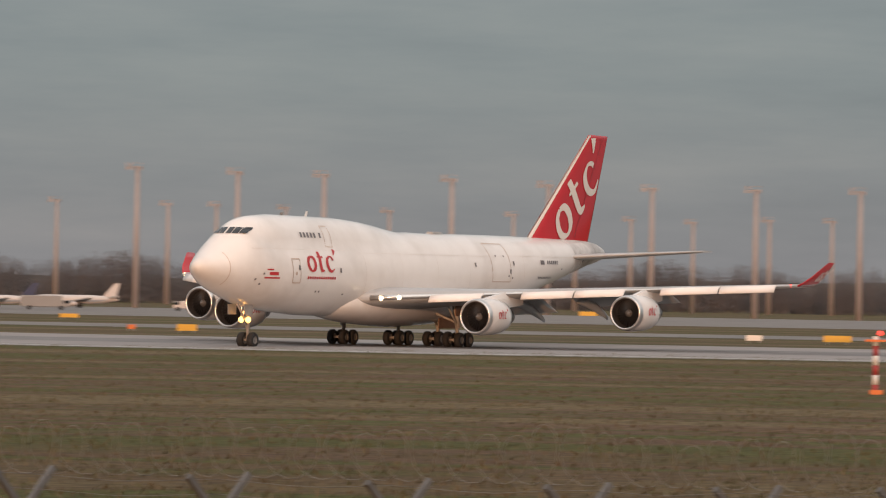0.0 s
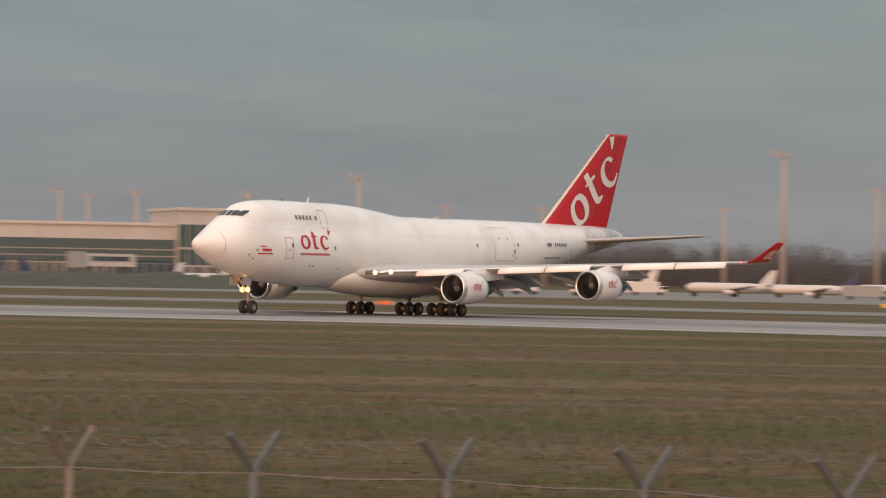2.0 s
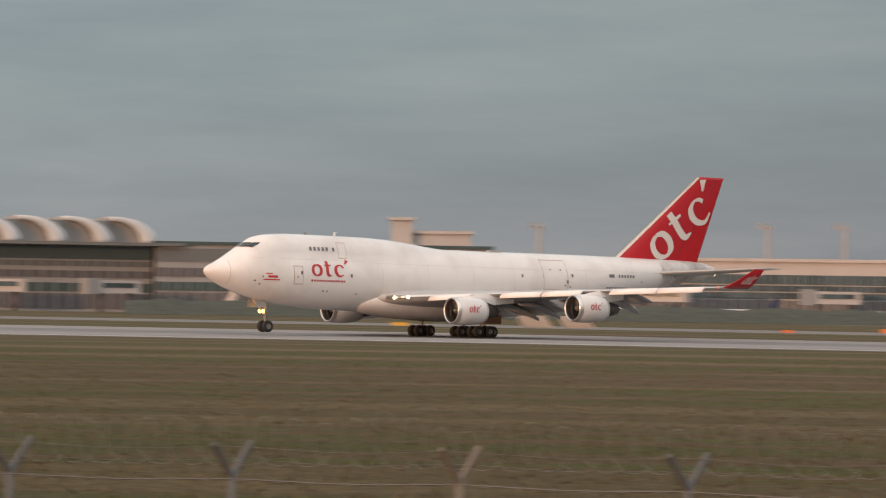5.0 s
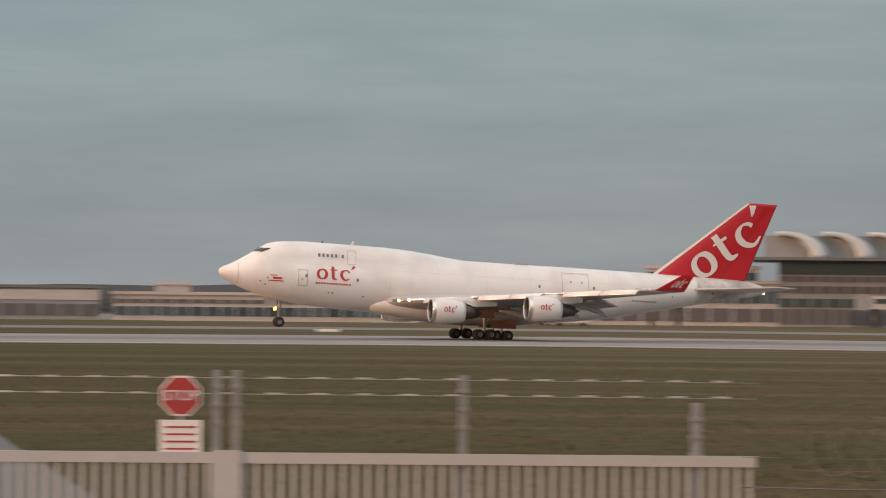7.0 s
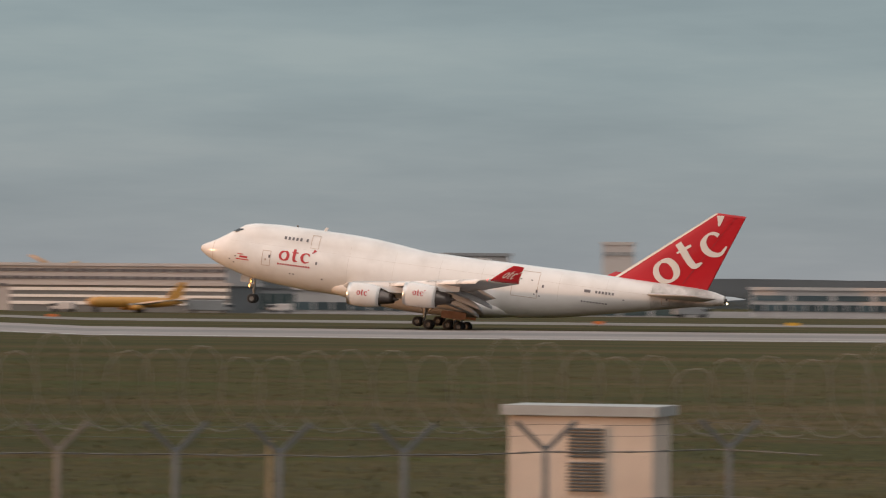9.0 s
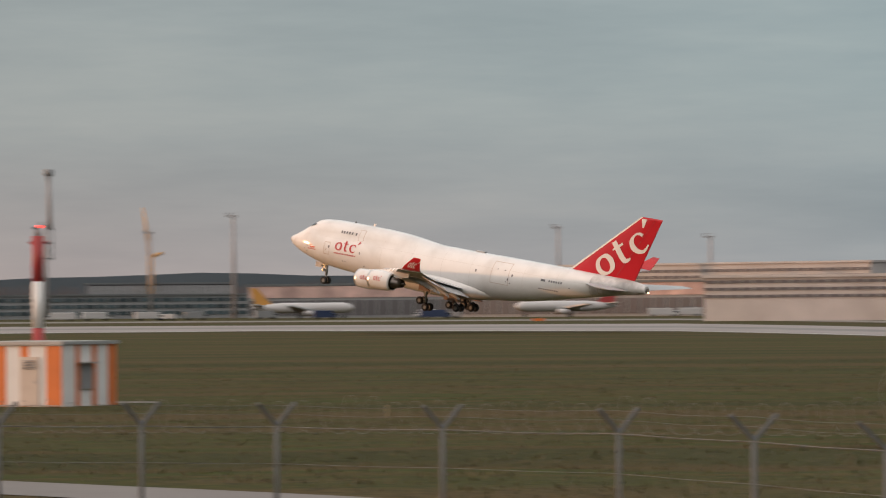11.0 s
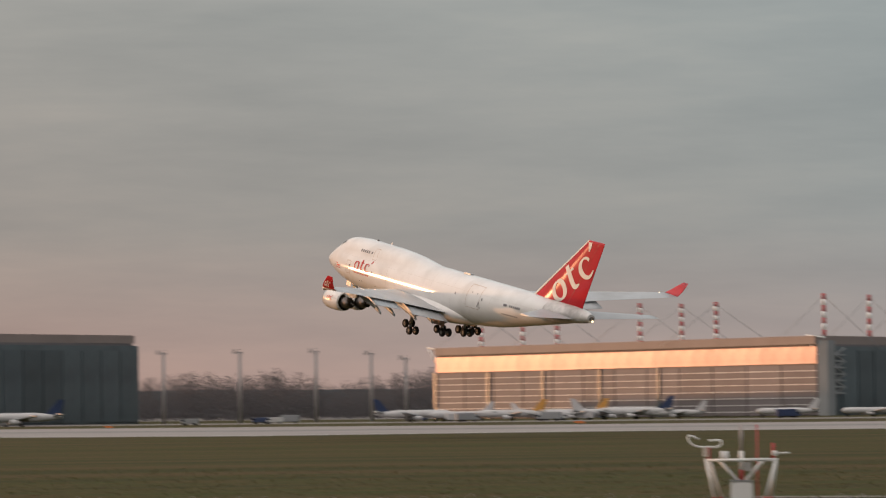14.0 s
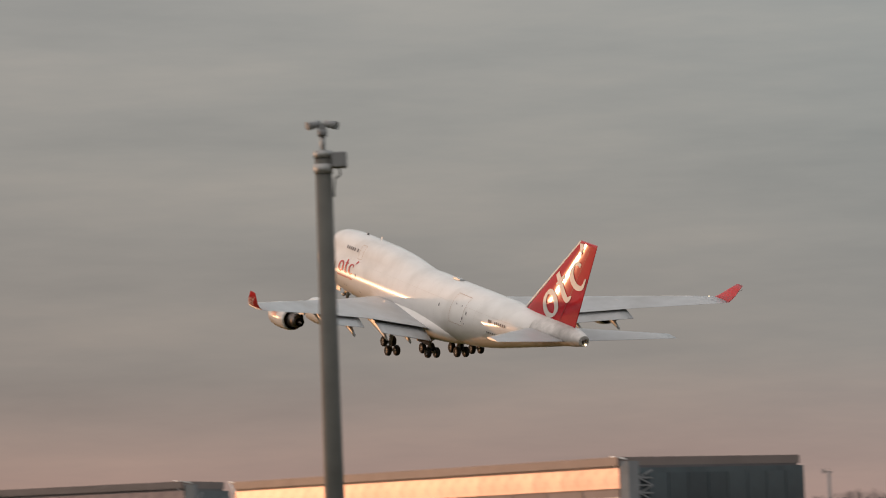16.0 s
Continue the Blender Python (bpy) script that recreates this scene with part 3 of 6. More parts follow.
for k in range(12):
    bm = bmesh.new()
    cx = hw / 2 - 5.5 - k * 10.4
    rr = []
    for i in range(13):
        u = i / 12
        a = radians(100 - 100 * u)
        ou = (cx - 3.5 + 10.2 * math.cos(a), 15.7 + 5.9 * math.sin(a))
        iu = (cx - 3.5 + 6.2 * math.cos(a), 15.7 + 4.9 * math.sin(a))
        rr.append([Vector((p[0], y, p[1])) for p, y in ((ou, -2), (ou, 38), (iu, 38), (iu, -2))])
    loft(bm, rr)
    part("arched_roof", bm, M["membrane"], hall, "white membrane arch")
    bm = bmesh.new()
    loft(bm, [[Vector((cx - 3.5 + x, y, 15.7 + z)) for x, z in ((-4.4, 0), (6.0, 0), (5.2, 2.4), (3, 4.1), (0, 4.8), (-4.4, 5.0))] for y in (0.5, 37)], smooth=False)
    part("arch_glazing", bm, M["facade_grey"], hall, "grey glazing under the arch")
building("terminal_west", "pale stepped terminal block with dark window bands", (-9.9, 900), (-14.5, 900), 9.6, 30, M["facade"],
         [(1, 4, M["base_dark"], 14, 0.1), (5.2, 8.6, GL, 22, 0.1)], M["facade"], category="terminal")
building("service_hall", "long low pale service hall with a dark window strip", (-4.9, 905), (-9.3, 903), 5.9, 18, M["facade"], [(1.2, 3.2, GL, 20, 0.1), (4.0, 4.9, M["base_dark"], 20, 0.1)], M["facade"])
building("stair_tower", "pale rooftop stair housing", (-5.5, 912), (-6.0, 912), 8.2, 6, M["facade"], [], M["facade"])
building("roof_block", "pale rooftop storey with a window strip", (-12.6, 905), (-14.2, 905), 13.0, 12, M["facade"], [(10.4, 12.2, GL, 10, 0.1)], M["facade"])
building("cargo_shed", "low grey shed with pale front", (-3.0, 905), (-4.7, 905), 7.2, 15, M["facade_grey"], [(4.5, 6.8, M["facade"], 1, 0.12), (1, 3.6, M["base_dark"], 6, 0.1)], M["roof_dark"])
building("service_building", "low pale service building with dark windows", (5.6, 900), (4.2, 902), 7.3, 20, M["facade"], [(2.6, 4.4, GL, 6, 0.1)], M["facade"])
building("service_tower", "square pale concrete tower", (5.55, 890), (5.1, 890), 16.0, 6, M["facade"], [(13.6, 14.4, M["facade_grey"], 2, 0.1)], M["facade"], lip=0.2, category="tower")
building("service_building", "low pale service building with a dark window strip", (3.4, 905), (1.05, 900), 6.2, 18, M["facade"], [(1.4, 2.9, GL, 12, 0.1), (3.8, 5.0, GL, 4, 0.1)], M["facade"])
building("garage_building", "low pale garage with a row of glazed doors", (10.0, 890), (6.2, 885), 5.2, 16, M["facade"], [(0.8, 2.6, GL, 14, 0.1)], M["facade"])
building("garage_building", "plain pale end shed", (6.2, 885), (4.4, 885), 4.9, 16, M["facade"], [(0.2, 3.4, GG, 4, 0.1)], M["facade"])
for a0, a1, h in ((9.4, 8.2, 14.2), (8.3, 7.5, 12.6), (7.8, 6.9, 14.0)):
    building("hotel_block", "grey-green hotel block with horizontal balconies", (a0, 960), (a1, 962), h, 14, M["facade"],
             [(1.7 + 2.4 * k, 2.9 + 2.4 * k, M["facade_grey"], 8, 0.1) for k in range(5)], M["facade_grey"], category="hotel", group="hotel blocks")
building("parking_deck", "long pinkish multi-storey car park with open decks", (19.6, 960), (11.0, 908), 10.4, 30, M["facade"],
         [(5.6 + 1.75 * k, 6.3 + 1.75 * k, M["base_dark"], 46, 0.1) for k in range(3)], M["facade"], category="car park")
building("freight_shed", "freight shed with black and white striped front", (14.1, 885), (10.95, 866), 5.9, 20, M["roof_dark"],
         [(1.6, 2.3, M["sig_white"], 1, 0.12), (3.2, 3.8, M["sig_white"], 1, 0.12), (4.7, 5.4, M["sig_white"], 1, 0.12)], M["facade"])
building("freight_shed", "dark glazed freight shed", (10.9, 935), (9.9, 935), 5.6, 14, M["facade_grey"], [(0.6, 4.4, GG, 6, 0.1)], M["roof_dark"])
building("parking_deck", "long pinkish multi-storey car park with open decks", (23.0, 1570), (17.2, 1450), 19.0, 30, M["facade"],
         [(11.5 + 2.3 * k, 12.6 + 2.3 * k, M["base_dark"], 40, 0.1) for k in range(3)], M["facade"], category="car park")
building("freight_hall", "long pink-lit freight hall with a pale fascia", (26.2, 1490), (17.0, 1350), 12.0, 40, M["facade_grey"],
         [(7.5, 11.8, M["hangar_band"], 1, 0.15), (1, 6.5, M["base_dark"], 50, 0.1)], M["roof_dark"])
building("office_row", "row of low grey office buildings", (30.3, 1560), (26.2, 1580), 9.0, 20, M["facade_grey"], [(1.5 + 2.6 * k, 2.9 + 2.6 * k, GL, 26, 0.1) for k in range(3)], M["roof_dark"])
building("framed_shell", "unfinished concrete frame building", (28.5, 1650), (26.4, 1655), 14.0, 16, M["base_dark"], [(0.5, 13.5, M["facade_grey"], 18, 0.2)], M["roof_dark"])
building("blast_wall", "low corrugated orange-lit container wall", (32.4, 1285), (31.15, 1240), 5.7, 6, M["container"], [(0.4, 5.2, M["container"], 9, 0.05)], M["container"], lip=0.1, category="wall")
building("blast_wall", "low grey container wall", (31.1, 1245), (30.1, 1232), 5.5, 6, M["facade_grey"], [], M["facade_grey"], lip=0.1, category="wall")


# ---- maintenance hangars ----
def hangar(label, left, right, side, h, group="maintenance hangars"):
    m, w = between(*left, *right)
    root = empty("aircraft_hangar", m, label, "hangar", group)
    back = m.inverted() @ spot(*side)
    foot = [Vector((-w / 2, 0, 0)), Vector((w / 2, 0, 0)), back, back + Vector((-w, 0, 0))]
    up = lambda z, k=0.0: [p + Vector((0, -k if i < 2 else k, z)) for i, p in enumerate(foot)]
    bm = bmesh.new()
    loft(bm, [up(0), up(h)], smooth=False)
    part("wall", bm, M["hangar"], root)
    bm = bmesh.new()
    loft(bm, [up(h, 1.2), up(h + 3.2, 1.2)], smooth=False)
    part("roof", bm, M["hangar_roof"], root, "brownish flat roof edge")
    n = 30
    rf = random.Random(21)
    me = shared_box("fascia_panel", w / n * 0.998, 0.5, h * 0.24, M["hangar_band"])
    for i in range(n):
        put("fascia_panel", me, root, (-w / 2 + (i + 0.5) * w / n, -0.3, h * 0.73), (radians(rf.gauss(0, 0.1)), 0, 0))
    # door leaves with ribs
    n = 12
    me = shared_box("door_leaf", w / n * 0.97, 0.5, h * 0.70, M["hangar"])
    rib = shared_box("rib", w / n * 0.99, 0.25, 0.24, M["sig_white"])
    for i in range(n):
        x = -w / 2 + (i + 0.5) * w / n
        put("door_leaf", me, root, (x, -0.25, 0.3))
        for k in range(7):
            put("rib", rib, root, (x, -0.6, 1.5 + k * h * 0.095))
    pil = shared_box("pillar", 1.5, 0.9, h * 0.72, M["hangar_dark"])
    for i in range(5):
        put("pillar", pil, root, (-w / 2 + i * w / 6.5, -0.7, 0))
    # roof trusses at the corners
    for x in (-w / 2, w / 2):
        bm = bmesh.new()
        tube(bm, (x, 0, h - 4), (x - 6, 0, h + 3.4), 0.4, seg=6)
        tube(bm, (x - 6, 0, h + 3.4), (x + 4, 0, h + 2.4), 0.4, seg=6)
        part("corner_truss", bm, M["sig_white"], root)
    # glazed side
    sm, sw = between(*right, *side)
    side_root = empty("hangar_annex", sm, "dark blue-grey glazed hangar side block", "hangar", group)
    bm = bmesh.new()
    box(bm, -sw / 2, sw / 2, -3.0, -0.3, 0, h * 0.97)
    part("wall", bm, M["hangar_dark"], side_root)
    n = 9
    me = shared_box("glass_panel", sw / n * 0.94, 0.3, h * 0.88, M["hangar_dark"])
    for i in range(n):
        put("glass_panel", me, side_root, (-sw / 2 + (i + 0.5) * sw / n, -3.25, 0.8))
    bm = bmesh.new()
    box(bm, -sw / 2 - 0.5, -sw / 2 + 5.5, -4.5, -0.3, 0, h * 1.05)
    part("stair_tower", bm, M["facade_grey"], side_root)
    me = shared_box("stair_landing", 7.5, 1.4, 0.6, M["facade_grey"])
    fl = shared_box("stair_flight", 8.4, 0.5, 0.5, M["facade_grey"])
    for k in range(7):
        put("stair_landing", me, side_root, (-sw / 2 + 9.2, -3.9, h * (0.3 + 0.09 * k)))
        put("stair_flight", fl, side_root, (-sw / 2 + 9.2, -4.4, h * (0.345 + 0.09 * k)), (0, radians(20 if k % 2 else -20), 0))
    return root


hangar("long brown-lit aircraft hangar with a bright fascia band", (39.25, 1690), (33.75, 1500), (31.75, 1600), 27.0)
hangar("long brown-lit aircraft hangar with a bright fascia band", (51.75, 1725), (46.2, 1480), (43.65, 1560), 31.5)
hangar("long brown-lit aircraft hangar with a bright fascia band", (58.5, 1960), (52.5, 1795), (51.95, 1850), 34.0)


def stay_mast(az, r, z0, z1, lean):
    root = empty("stay_mast", facing(az, r, z0), "red and white banded hangar roof mast with stay cables", "mast", "hangar roof masts")
    n = 9
    h = (z1 - z0) / n
    for k in range(n):
        bm = bmesh.new()
        tube(bm, (0, 0, k * h), (0, 0, (k + 1) * h), 0.78, seg=10)
        part("mast_band", bm, M["sig_red" if (n - k) % 2 else "sig_white"], root)
    for dx in (-lean, lean):
        bm = bmesh.new()
        tube(bm, (0, 0, z1 - z0 - 1), (dx, 6, -1), 0.12, seg=5)
        part("stay_cable", bm, M["steel"], root)


for az, r, z0, z1 in ((38.6, 1685, 29, 46), (38.0, 1665, 29, 45.5), (37.5, 1645, 29, 45.5), (36.3, 1600, 29, 46), (35.7, 1580, 29, 45), (35.2, 1560, 29, 45), (33.65, 1530, 26, 47), (33.0, 1560, 26, 47), (32.45, 1580, 26, 47)):
    stay_mast(az, r, z0, z1, 22)

# tower cranes
for az, r, h, tilt in ((27.6, 1650, 42, 0.15), (13.4, 1050, 17, 1.1)):
    root = empty("tower_crane", facing(az, r), "ochre lattice tower crane", "crane", "tower cranes")
    bm = bmesh.new()
    for k in range(10):
        z = h * 0.06 * k
        for a, b in (((-1, -1), (1, 1)), ((1, -1), (-1, 1))):
            tube(bm, (a[0], a[1], z), (b[0], b[1], z + h * 0.06), 0.16, seg=4)
    for a in ((-1, -1), (1, -1), (1, 1), (-1, 1)):
        tube(bm, (a[0], a[1], 0), (a[0], a[1], h * 0.62), 0.22, seg=5)
    part("mast", bm, M["orange_tail"], root)
    bm = bmesh.new()
    d = Vector((-math.sin(tilt), 0, math.cos(tilt)))
    base = Vector((0, 0, h * 0.6))
    for off in (-0.7, 0.7):
        tube(bm, base + Vector((off, 0, 0)), base + d * h * 0.5, 0.3, seg=5)
    tube(bm, base, base + Vector((5, 0, 2.0)), 0.7, seg=5)
    part("jib", bm, M["orange_tail"], root)


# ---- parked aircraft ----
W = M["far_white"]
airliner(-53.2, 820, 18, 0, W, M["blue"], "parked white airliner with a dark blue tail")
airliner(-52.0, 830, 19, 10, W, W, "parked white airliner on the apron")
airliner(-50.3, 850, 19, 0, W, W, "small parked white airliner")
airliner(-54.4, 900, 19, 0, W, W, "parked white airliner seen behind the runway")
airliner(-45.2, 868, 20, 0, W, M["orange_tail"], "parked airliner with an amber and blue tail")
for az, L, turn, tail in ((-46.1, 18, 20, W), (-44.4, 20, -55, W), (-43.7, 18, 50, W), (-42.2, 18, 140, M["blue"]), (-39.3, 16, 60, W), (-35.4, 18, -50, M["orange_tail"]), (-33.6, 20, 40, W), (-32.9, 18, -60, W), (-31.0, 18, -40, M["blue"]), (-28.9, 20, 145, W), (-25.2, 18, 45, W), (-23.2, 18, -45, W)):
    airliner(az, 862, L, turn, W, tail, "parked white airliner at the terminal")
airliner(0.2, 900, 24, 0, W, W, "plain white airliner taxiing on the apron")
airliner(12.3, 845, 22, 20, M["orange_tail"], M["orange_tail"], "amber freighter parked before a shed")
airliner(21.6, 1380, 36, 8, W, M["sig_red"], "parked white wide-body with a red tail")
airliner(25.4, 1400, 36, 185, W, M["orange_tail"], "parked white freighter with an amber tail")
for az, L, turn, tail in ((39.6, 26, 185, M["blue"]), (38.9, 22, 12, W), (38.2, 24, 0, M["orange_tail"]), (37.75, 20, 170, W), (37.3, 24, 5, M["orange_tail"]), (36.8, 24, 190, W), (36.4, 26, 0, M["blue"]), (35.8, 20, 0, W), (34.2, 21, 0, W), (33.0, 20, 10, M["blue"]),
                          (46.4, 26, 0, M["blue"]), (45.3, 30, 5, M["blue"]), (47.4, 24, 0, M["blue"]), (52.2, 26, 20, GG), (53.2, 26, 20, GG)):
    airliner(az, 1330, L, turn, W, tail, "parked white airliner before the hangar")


# ---- woods and hills ----
def woods(az0, az1, r, h, seed, n, twigs=200, material="wood_dark"):
    """A far belt of bare trees: thin trunks under clouds of fine twigs."""
    rng = np.random.default_rng(seed)
    az = np.radians(rng.uniform(az0, az1, n))
    rr = r * (1 + 0.06 * rng.random(n))
    hh = h * (0.62 + 0.3 * np.array([noise.noise(Vector((math.degrees(a) * 0.9, seed, 0))) for a in az]) + 0.3 * rng.random(n))
    foot = np.stack([-rr * np.sin(az), rr * np.cos(az), np.zeros(n)], 1)
    right = np.stack([np.cos(az), np.sin(az), np.zeros(n)], 1)
    a = rng.random((n, twigs))
    c = foot[:, None] + right[:, None] * (rng.normal(0, 0.19, (n, twigs)) * (1.1 - 0.85 * a) * hh[:, None])[..., None]
    c[..., 2] += hh[:, None] * (0.08 + 0.92 * a)
    size = hh[:, None] * (0.045 - 0.029 * a)
    tri = c[:, :, None] + rng.uniform(-1, 1, (n, twigs, 3, 3)) * size[..., None, None] * np.array([1.0, 0.4, 1.5])
    trunk = foot[:, None] + right[:, None] * np.array([-0.2, 0.2, 0.0])[None, :, None]
    trunk[:, 2, 2] += hh * 0.7
    verts = np.concatenate([tri.reshape(-1, 3), trunk.reshape(-1, 3)])
    me = bpy.data.meshes.new("far_woods")
    me.from_pydata(verts, [], np.arange(len(verts)).reshape(-1, 3))
    me.materials.append(M[material])
    tagged(new("far_woods", me), "leafless grey-brown woods at the airfield edge", "woods", kind="stuff")


woods(-70, -47, 1350, 18, 1, 2200)
# bluer copy of the woods colour, with the distance haze mixed in
M["wood_hazed"] = mat("hazy_far_woods", (0.086, 0.104, 0.116), 1.0, vary=0.12, scale=0.05)
woods(-12, 12, 1500, 8.5, 2, 1900, material="wood_hazed")
woods(14, 34, 2100, 19, 3, 1800)
woods(33, 58, 1950, 25, 4, 2000)
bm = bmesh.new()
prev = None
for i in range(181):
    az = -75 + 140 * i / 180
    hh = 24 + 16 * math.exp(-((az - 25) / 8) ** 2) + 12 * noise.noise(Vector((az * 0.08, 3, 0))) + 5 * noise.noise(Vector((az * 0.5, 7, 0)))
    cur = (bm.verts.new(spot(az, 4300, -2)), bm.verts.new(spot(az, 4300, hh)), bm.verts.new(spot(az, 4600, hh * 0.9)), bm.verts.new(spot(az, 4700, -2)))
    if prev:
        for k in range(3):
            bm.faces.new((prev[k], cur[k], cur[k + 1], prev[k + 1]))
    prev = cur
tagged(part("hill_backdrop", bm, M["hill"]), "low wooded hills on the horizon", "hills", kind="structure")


# ---- dark planted bank and service traffic before the terminal ----
M["hedge"] = mat("dark_planting", (0.045, 0.048, 0.032), 0.95, vary=0.4, scale=0.3)
bm = bmesh.new()
prev = None
for i in range(221):
    az = -48.2 + 26.2 * i / 220
    hh = 3.0 + 0.9 * noise.noise(Vector((az * 1.7, 2, 0))) + 0.6 * noise.noise(Vector((az * 9, 4, 0)))
    cur = [bm.verts.new(spot(az, r, z)) for r, z in ((800, 0.03), (818, 1.3 + 0.3 * hh), (832, hh), (845, hh * 0.8), (852, 0.03))]
    if prev:
        for k in range(4):
            bm.faces.new((prev[k], cur[k], cur[k + 1], prev[k + 1]))
    prev = cur
tagged(part("planted_bank", bm, M["hedge"]), "dark planted bank in front of the terminal", "hedge", kind="structure")


def van(az, r, turn, material, long, label):
    root = empty("service_vehicle", facing(az, r, 0, turn), label, "vehicle", "service vehicles")
    bm = bmesh.new()
    box(bm, -long / 2, long / 2 - 1.6, -1.1, 1.1, 0.6, 2.9 if long > 6 else 2.2)
    box(bm, long / 2 - 1.6, long / 2, -1.05, 1.05, 0.6, 2.0)
    bmesh.ops.bevel(bm, geom=bm.edges[:], offset=0.12, segments=1, affect="EDGES")
    part("body", bm, material, root)
    bm = bmesh.new()
    box(bm, long / 2 - 1.3, long / 2 + 0.02, -1.08, 1.08, 1.35, 1.9)
    part("windscreen", bm, M["dark_glass"], root)
    for x in (-long * 0.32, long * 0.32):
        for y in (-1.0, 1.0):
            bm = bmesh.new()
            lathe(bm, [(-0.15, 0.0), (-0.15, 0.45), (0.15, 0.45), (0.15, 0.0)], (x, y, 0.45), axis="Y", seg=10)
            part("wheel", bm, M["black"], root)


def boarding_bridge(az, r, long, turn):
    root = empty("boarding_bridge", facing(az, r, 0, turn), "pale boarding bridge on a wheeled column at the terminal", "bridge", "boarding bridges")
    bm = bmesh.new()
    box(bm, -long / 2, long / 2, -1.5, 1.5, 4.2, 7.0)
    part("tunnel", bm, M["facade"], root)
    bm = bmesh.new()
    box(bm, -long / 2 - 3, -long / 2, -2.0, 2.0, 3.9, 7.4)
    part("cab", bm, M["facade_grey"], root)
    for x in (-long * 0.4, long * 0.3):
        bm = bmesh.new()
        tube(bm, (x, 0, 0), (x, 0, 4.2), 0.55, seg=8)
        part("column", bm, M["base_dark"], root)
    me = shared_box("window", long * 0.8 / 6, 0.2, 1.0, M["glass"])
    for i in range(6):
        put("window", me, root, (-long * 0.4 + (i + 0.5) * long * 0.8 / 6.2, -1.55, 5.4))


for az, long, turn in ((-43.0, 12, 25), (-40.6, 10, -20), (-34.7, 12, 30), (-32.3, 10, 10), (-29.8, 12, -25), (-26.3, 10, 20), (-24.4, 12, 0), (-21.9, 10, 25), (-20.2, 12, -10), (-18.3, 10, 15), (-16.2, 12, 0), (-12.9, 9, 20)):
    boarding_bridge(az, 872, long, turn)

rv = random.Random(5)
for a0, a1, r, n in ((-56, -48, 800, 8), (-47, -23, 780, 1), (-14, -6, 800, 2), (1, 14, 850, 6), (18, 31, 1320, 12), (32, 40, 1290, 9), (40, 50, 1290, 6)):
    for i in range(n):
        key = rv.choice(["far_white", "far_white", "far_white", "facade_grey", "facade_grey", "blue"])
        van(rv.uniform(a0, a1), r * rv.uniform(0.97, 1.05), rv.choice([0, 180, 20, 160]), M[key], rv.choice([5, 5.5, 8, 10]),
            {"far_white": "white airport service vehicle on the apron", "facade_grey": "grey airport service vehicle on the apron", "blue": "dark blue airport service vehicle on the apron"}[key])


# ---- airfield furniture between runway and fence ----
def taxi_sign(az, r, w, h, material, label):
    root = empty("taxiway_sign", facing(az, r), label, "sign", "airfield signs")
    bm = bmesh.new()
    box(bm, -w / 2, w / 2, -0.12, 0.12, 0.25, h)
    part("panel", bm, material, root)
    for x in (-w * 0.35, w * 0.35):
        bm = bmesh.new()
        tube(bm, (x, 0, 0), (x, 0, 0.3), 0.05, seg=6)
        part("leg", bm, M["steel"], root)


for az, r, w, h, k in ((-56.0, 400, 2.0, 0.9, "yellow"), (-54.3, 560, 2.6, 0.8, "yellow"), (-55.2, 410, 0.8, 0.7, "orange"), (-65.4, 400, 2.8, 0.9, "yellow"), (-64.2, 400, 1.6, 0.8, "sig_white"), (-61.8, 900, 4, 1.2, "yellow"),
                       (-47.0, 470, 1.8, 0.7, "orange"), (-35.6, 470, 2.6, 0.8, "yellow"), (-36.3, 480, 3.0, 0.7, "sig_white"), (-38.5, 470, 2.6, 0.7, "sig_white"), (-33.0, 560, 1.2, 0.8, "orange"), (-31.6, 540, 1.5, 0.6, "orange"), (-26.0, 560, 2.4, 0.7, "yellow"),
                       (-8.0, 560, 3.2, 0.6, "sig_white"), (-1.0, 640, 2.6, 0.7, "yellow"), (-2.6, 570, 2.4, 0.8, "orange"), (0.0, 560, 1.4, 0.7, "orange"), (2.8, 590, 2.0, 0.7, "yellow"), (5.6, 580, 1.4, 0.7, "orange"), (13.5, 650, 1.6, 0.7, "orange"), (22.0, 980, 3, 0.9, "orange"), (31.0, 1050, 5, 1.1, "orange"), (37.2, 1000, 2.5, 0.8, "orange"), (44.0, 1100, 2, 0.7, "orange")):
    taxi_sign(az, r, w, h, M[k], {"yellow": "yellow taxiway sign board on short legs", "orange": "orange marker board on short legs", "sig_white": "white marker board on short legs"}[k])

# two pale slabs leaning in the grass beyond the runway
for az in (-28.0, -28.6):
    root = empty("ramp_slab", facing(az, 600), "pale concrete blast slab beyond the taxiway", "slab", "blast slabs")
    bm = bmesh.new()
    rr = [[Vector((x + dx, dx * 1.5, z)) for x in (-2.2, 2.2)] + [Vector((x + dx, dx * 1.5 + 0.3, z)) for x in (2.2, -2.2)] for dx, z in ((0, 0), (-1.2, 1.8))]
    loft(bm, rr, smooth=False)
    part("slab", bm, M["sig_white"], root)

# obstruction light pole beside the runway
pole = empty("obstruction_light_pole", facing(-65.95, 185), "red and white banded pole with red obstruction lights", "pole")
for k in range(6):
    bm = bmesh.new()
    tube(bm, (0, 0, 0.45 * k), (0, 0, 0.45 * (k + 1)), 0.13, seg=10)
    part("band", bm, M["sig_red" if k % 2 == 0 else "sig_white"], pole)
bm = bmesh.new()
bmesh.ops.create_uvsphere(bm, u_segments=10, v_segments=6, radius=0.12, matrix=Matrix.Translation((0.2, 0, 2.85)))
part("obstruction_light", bm, M["red_lamp"], pole, "lit red lamp", True)
bm = bmesh.new()
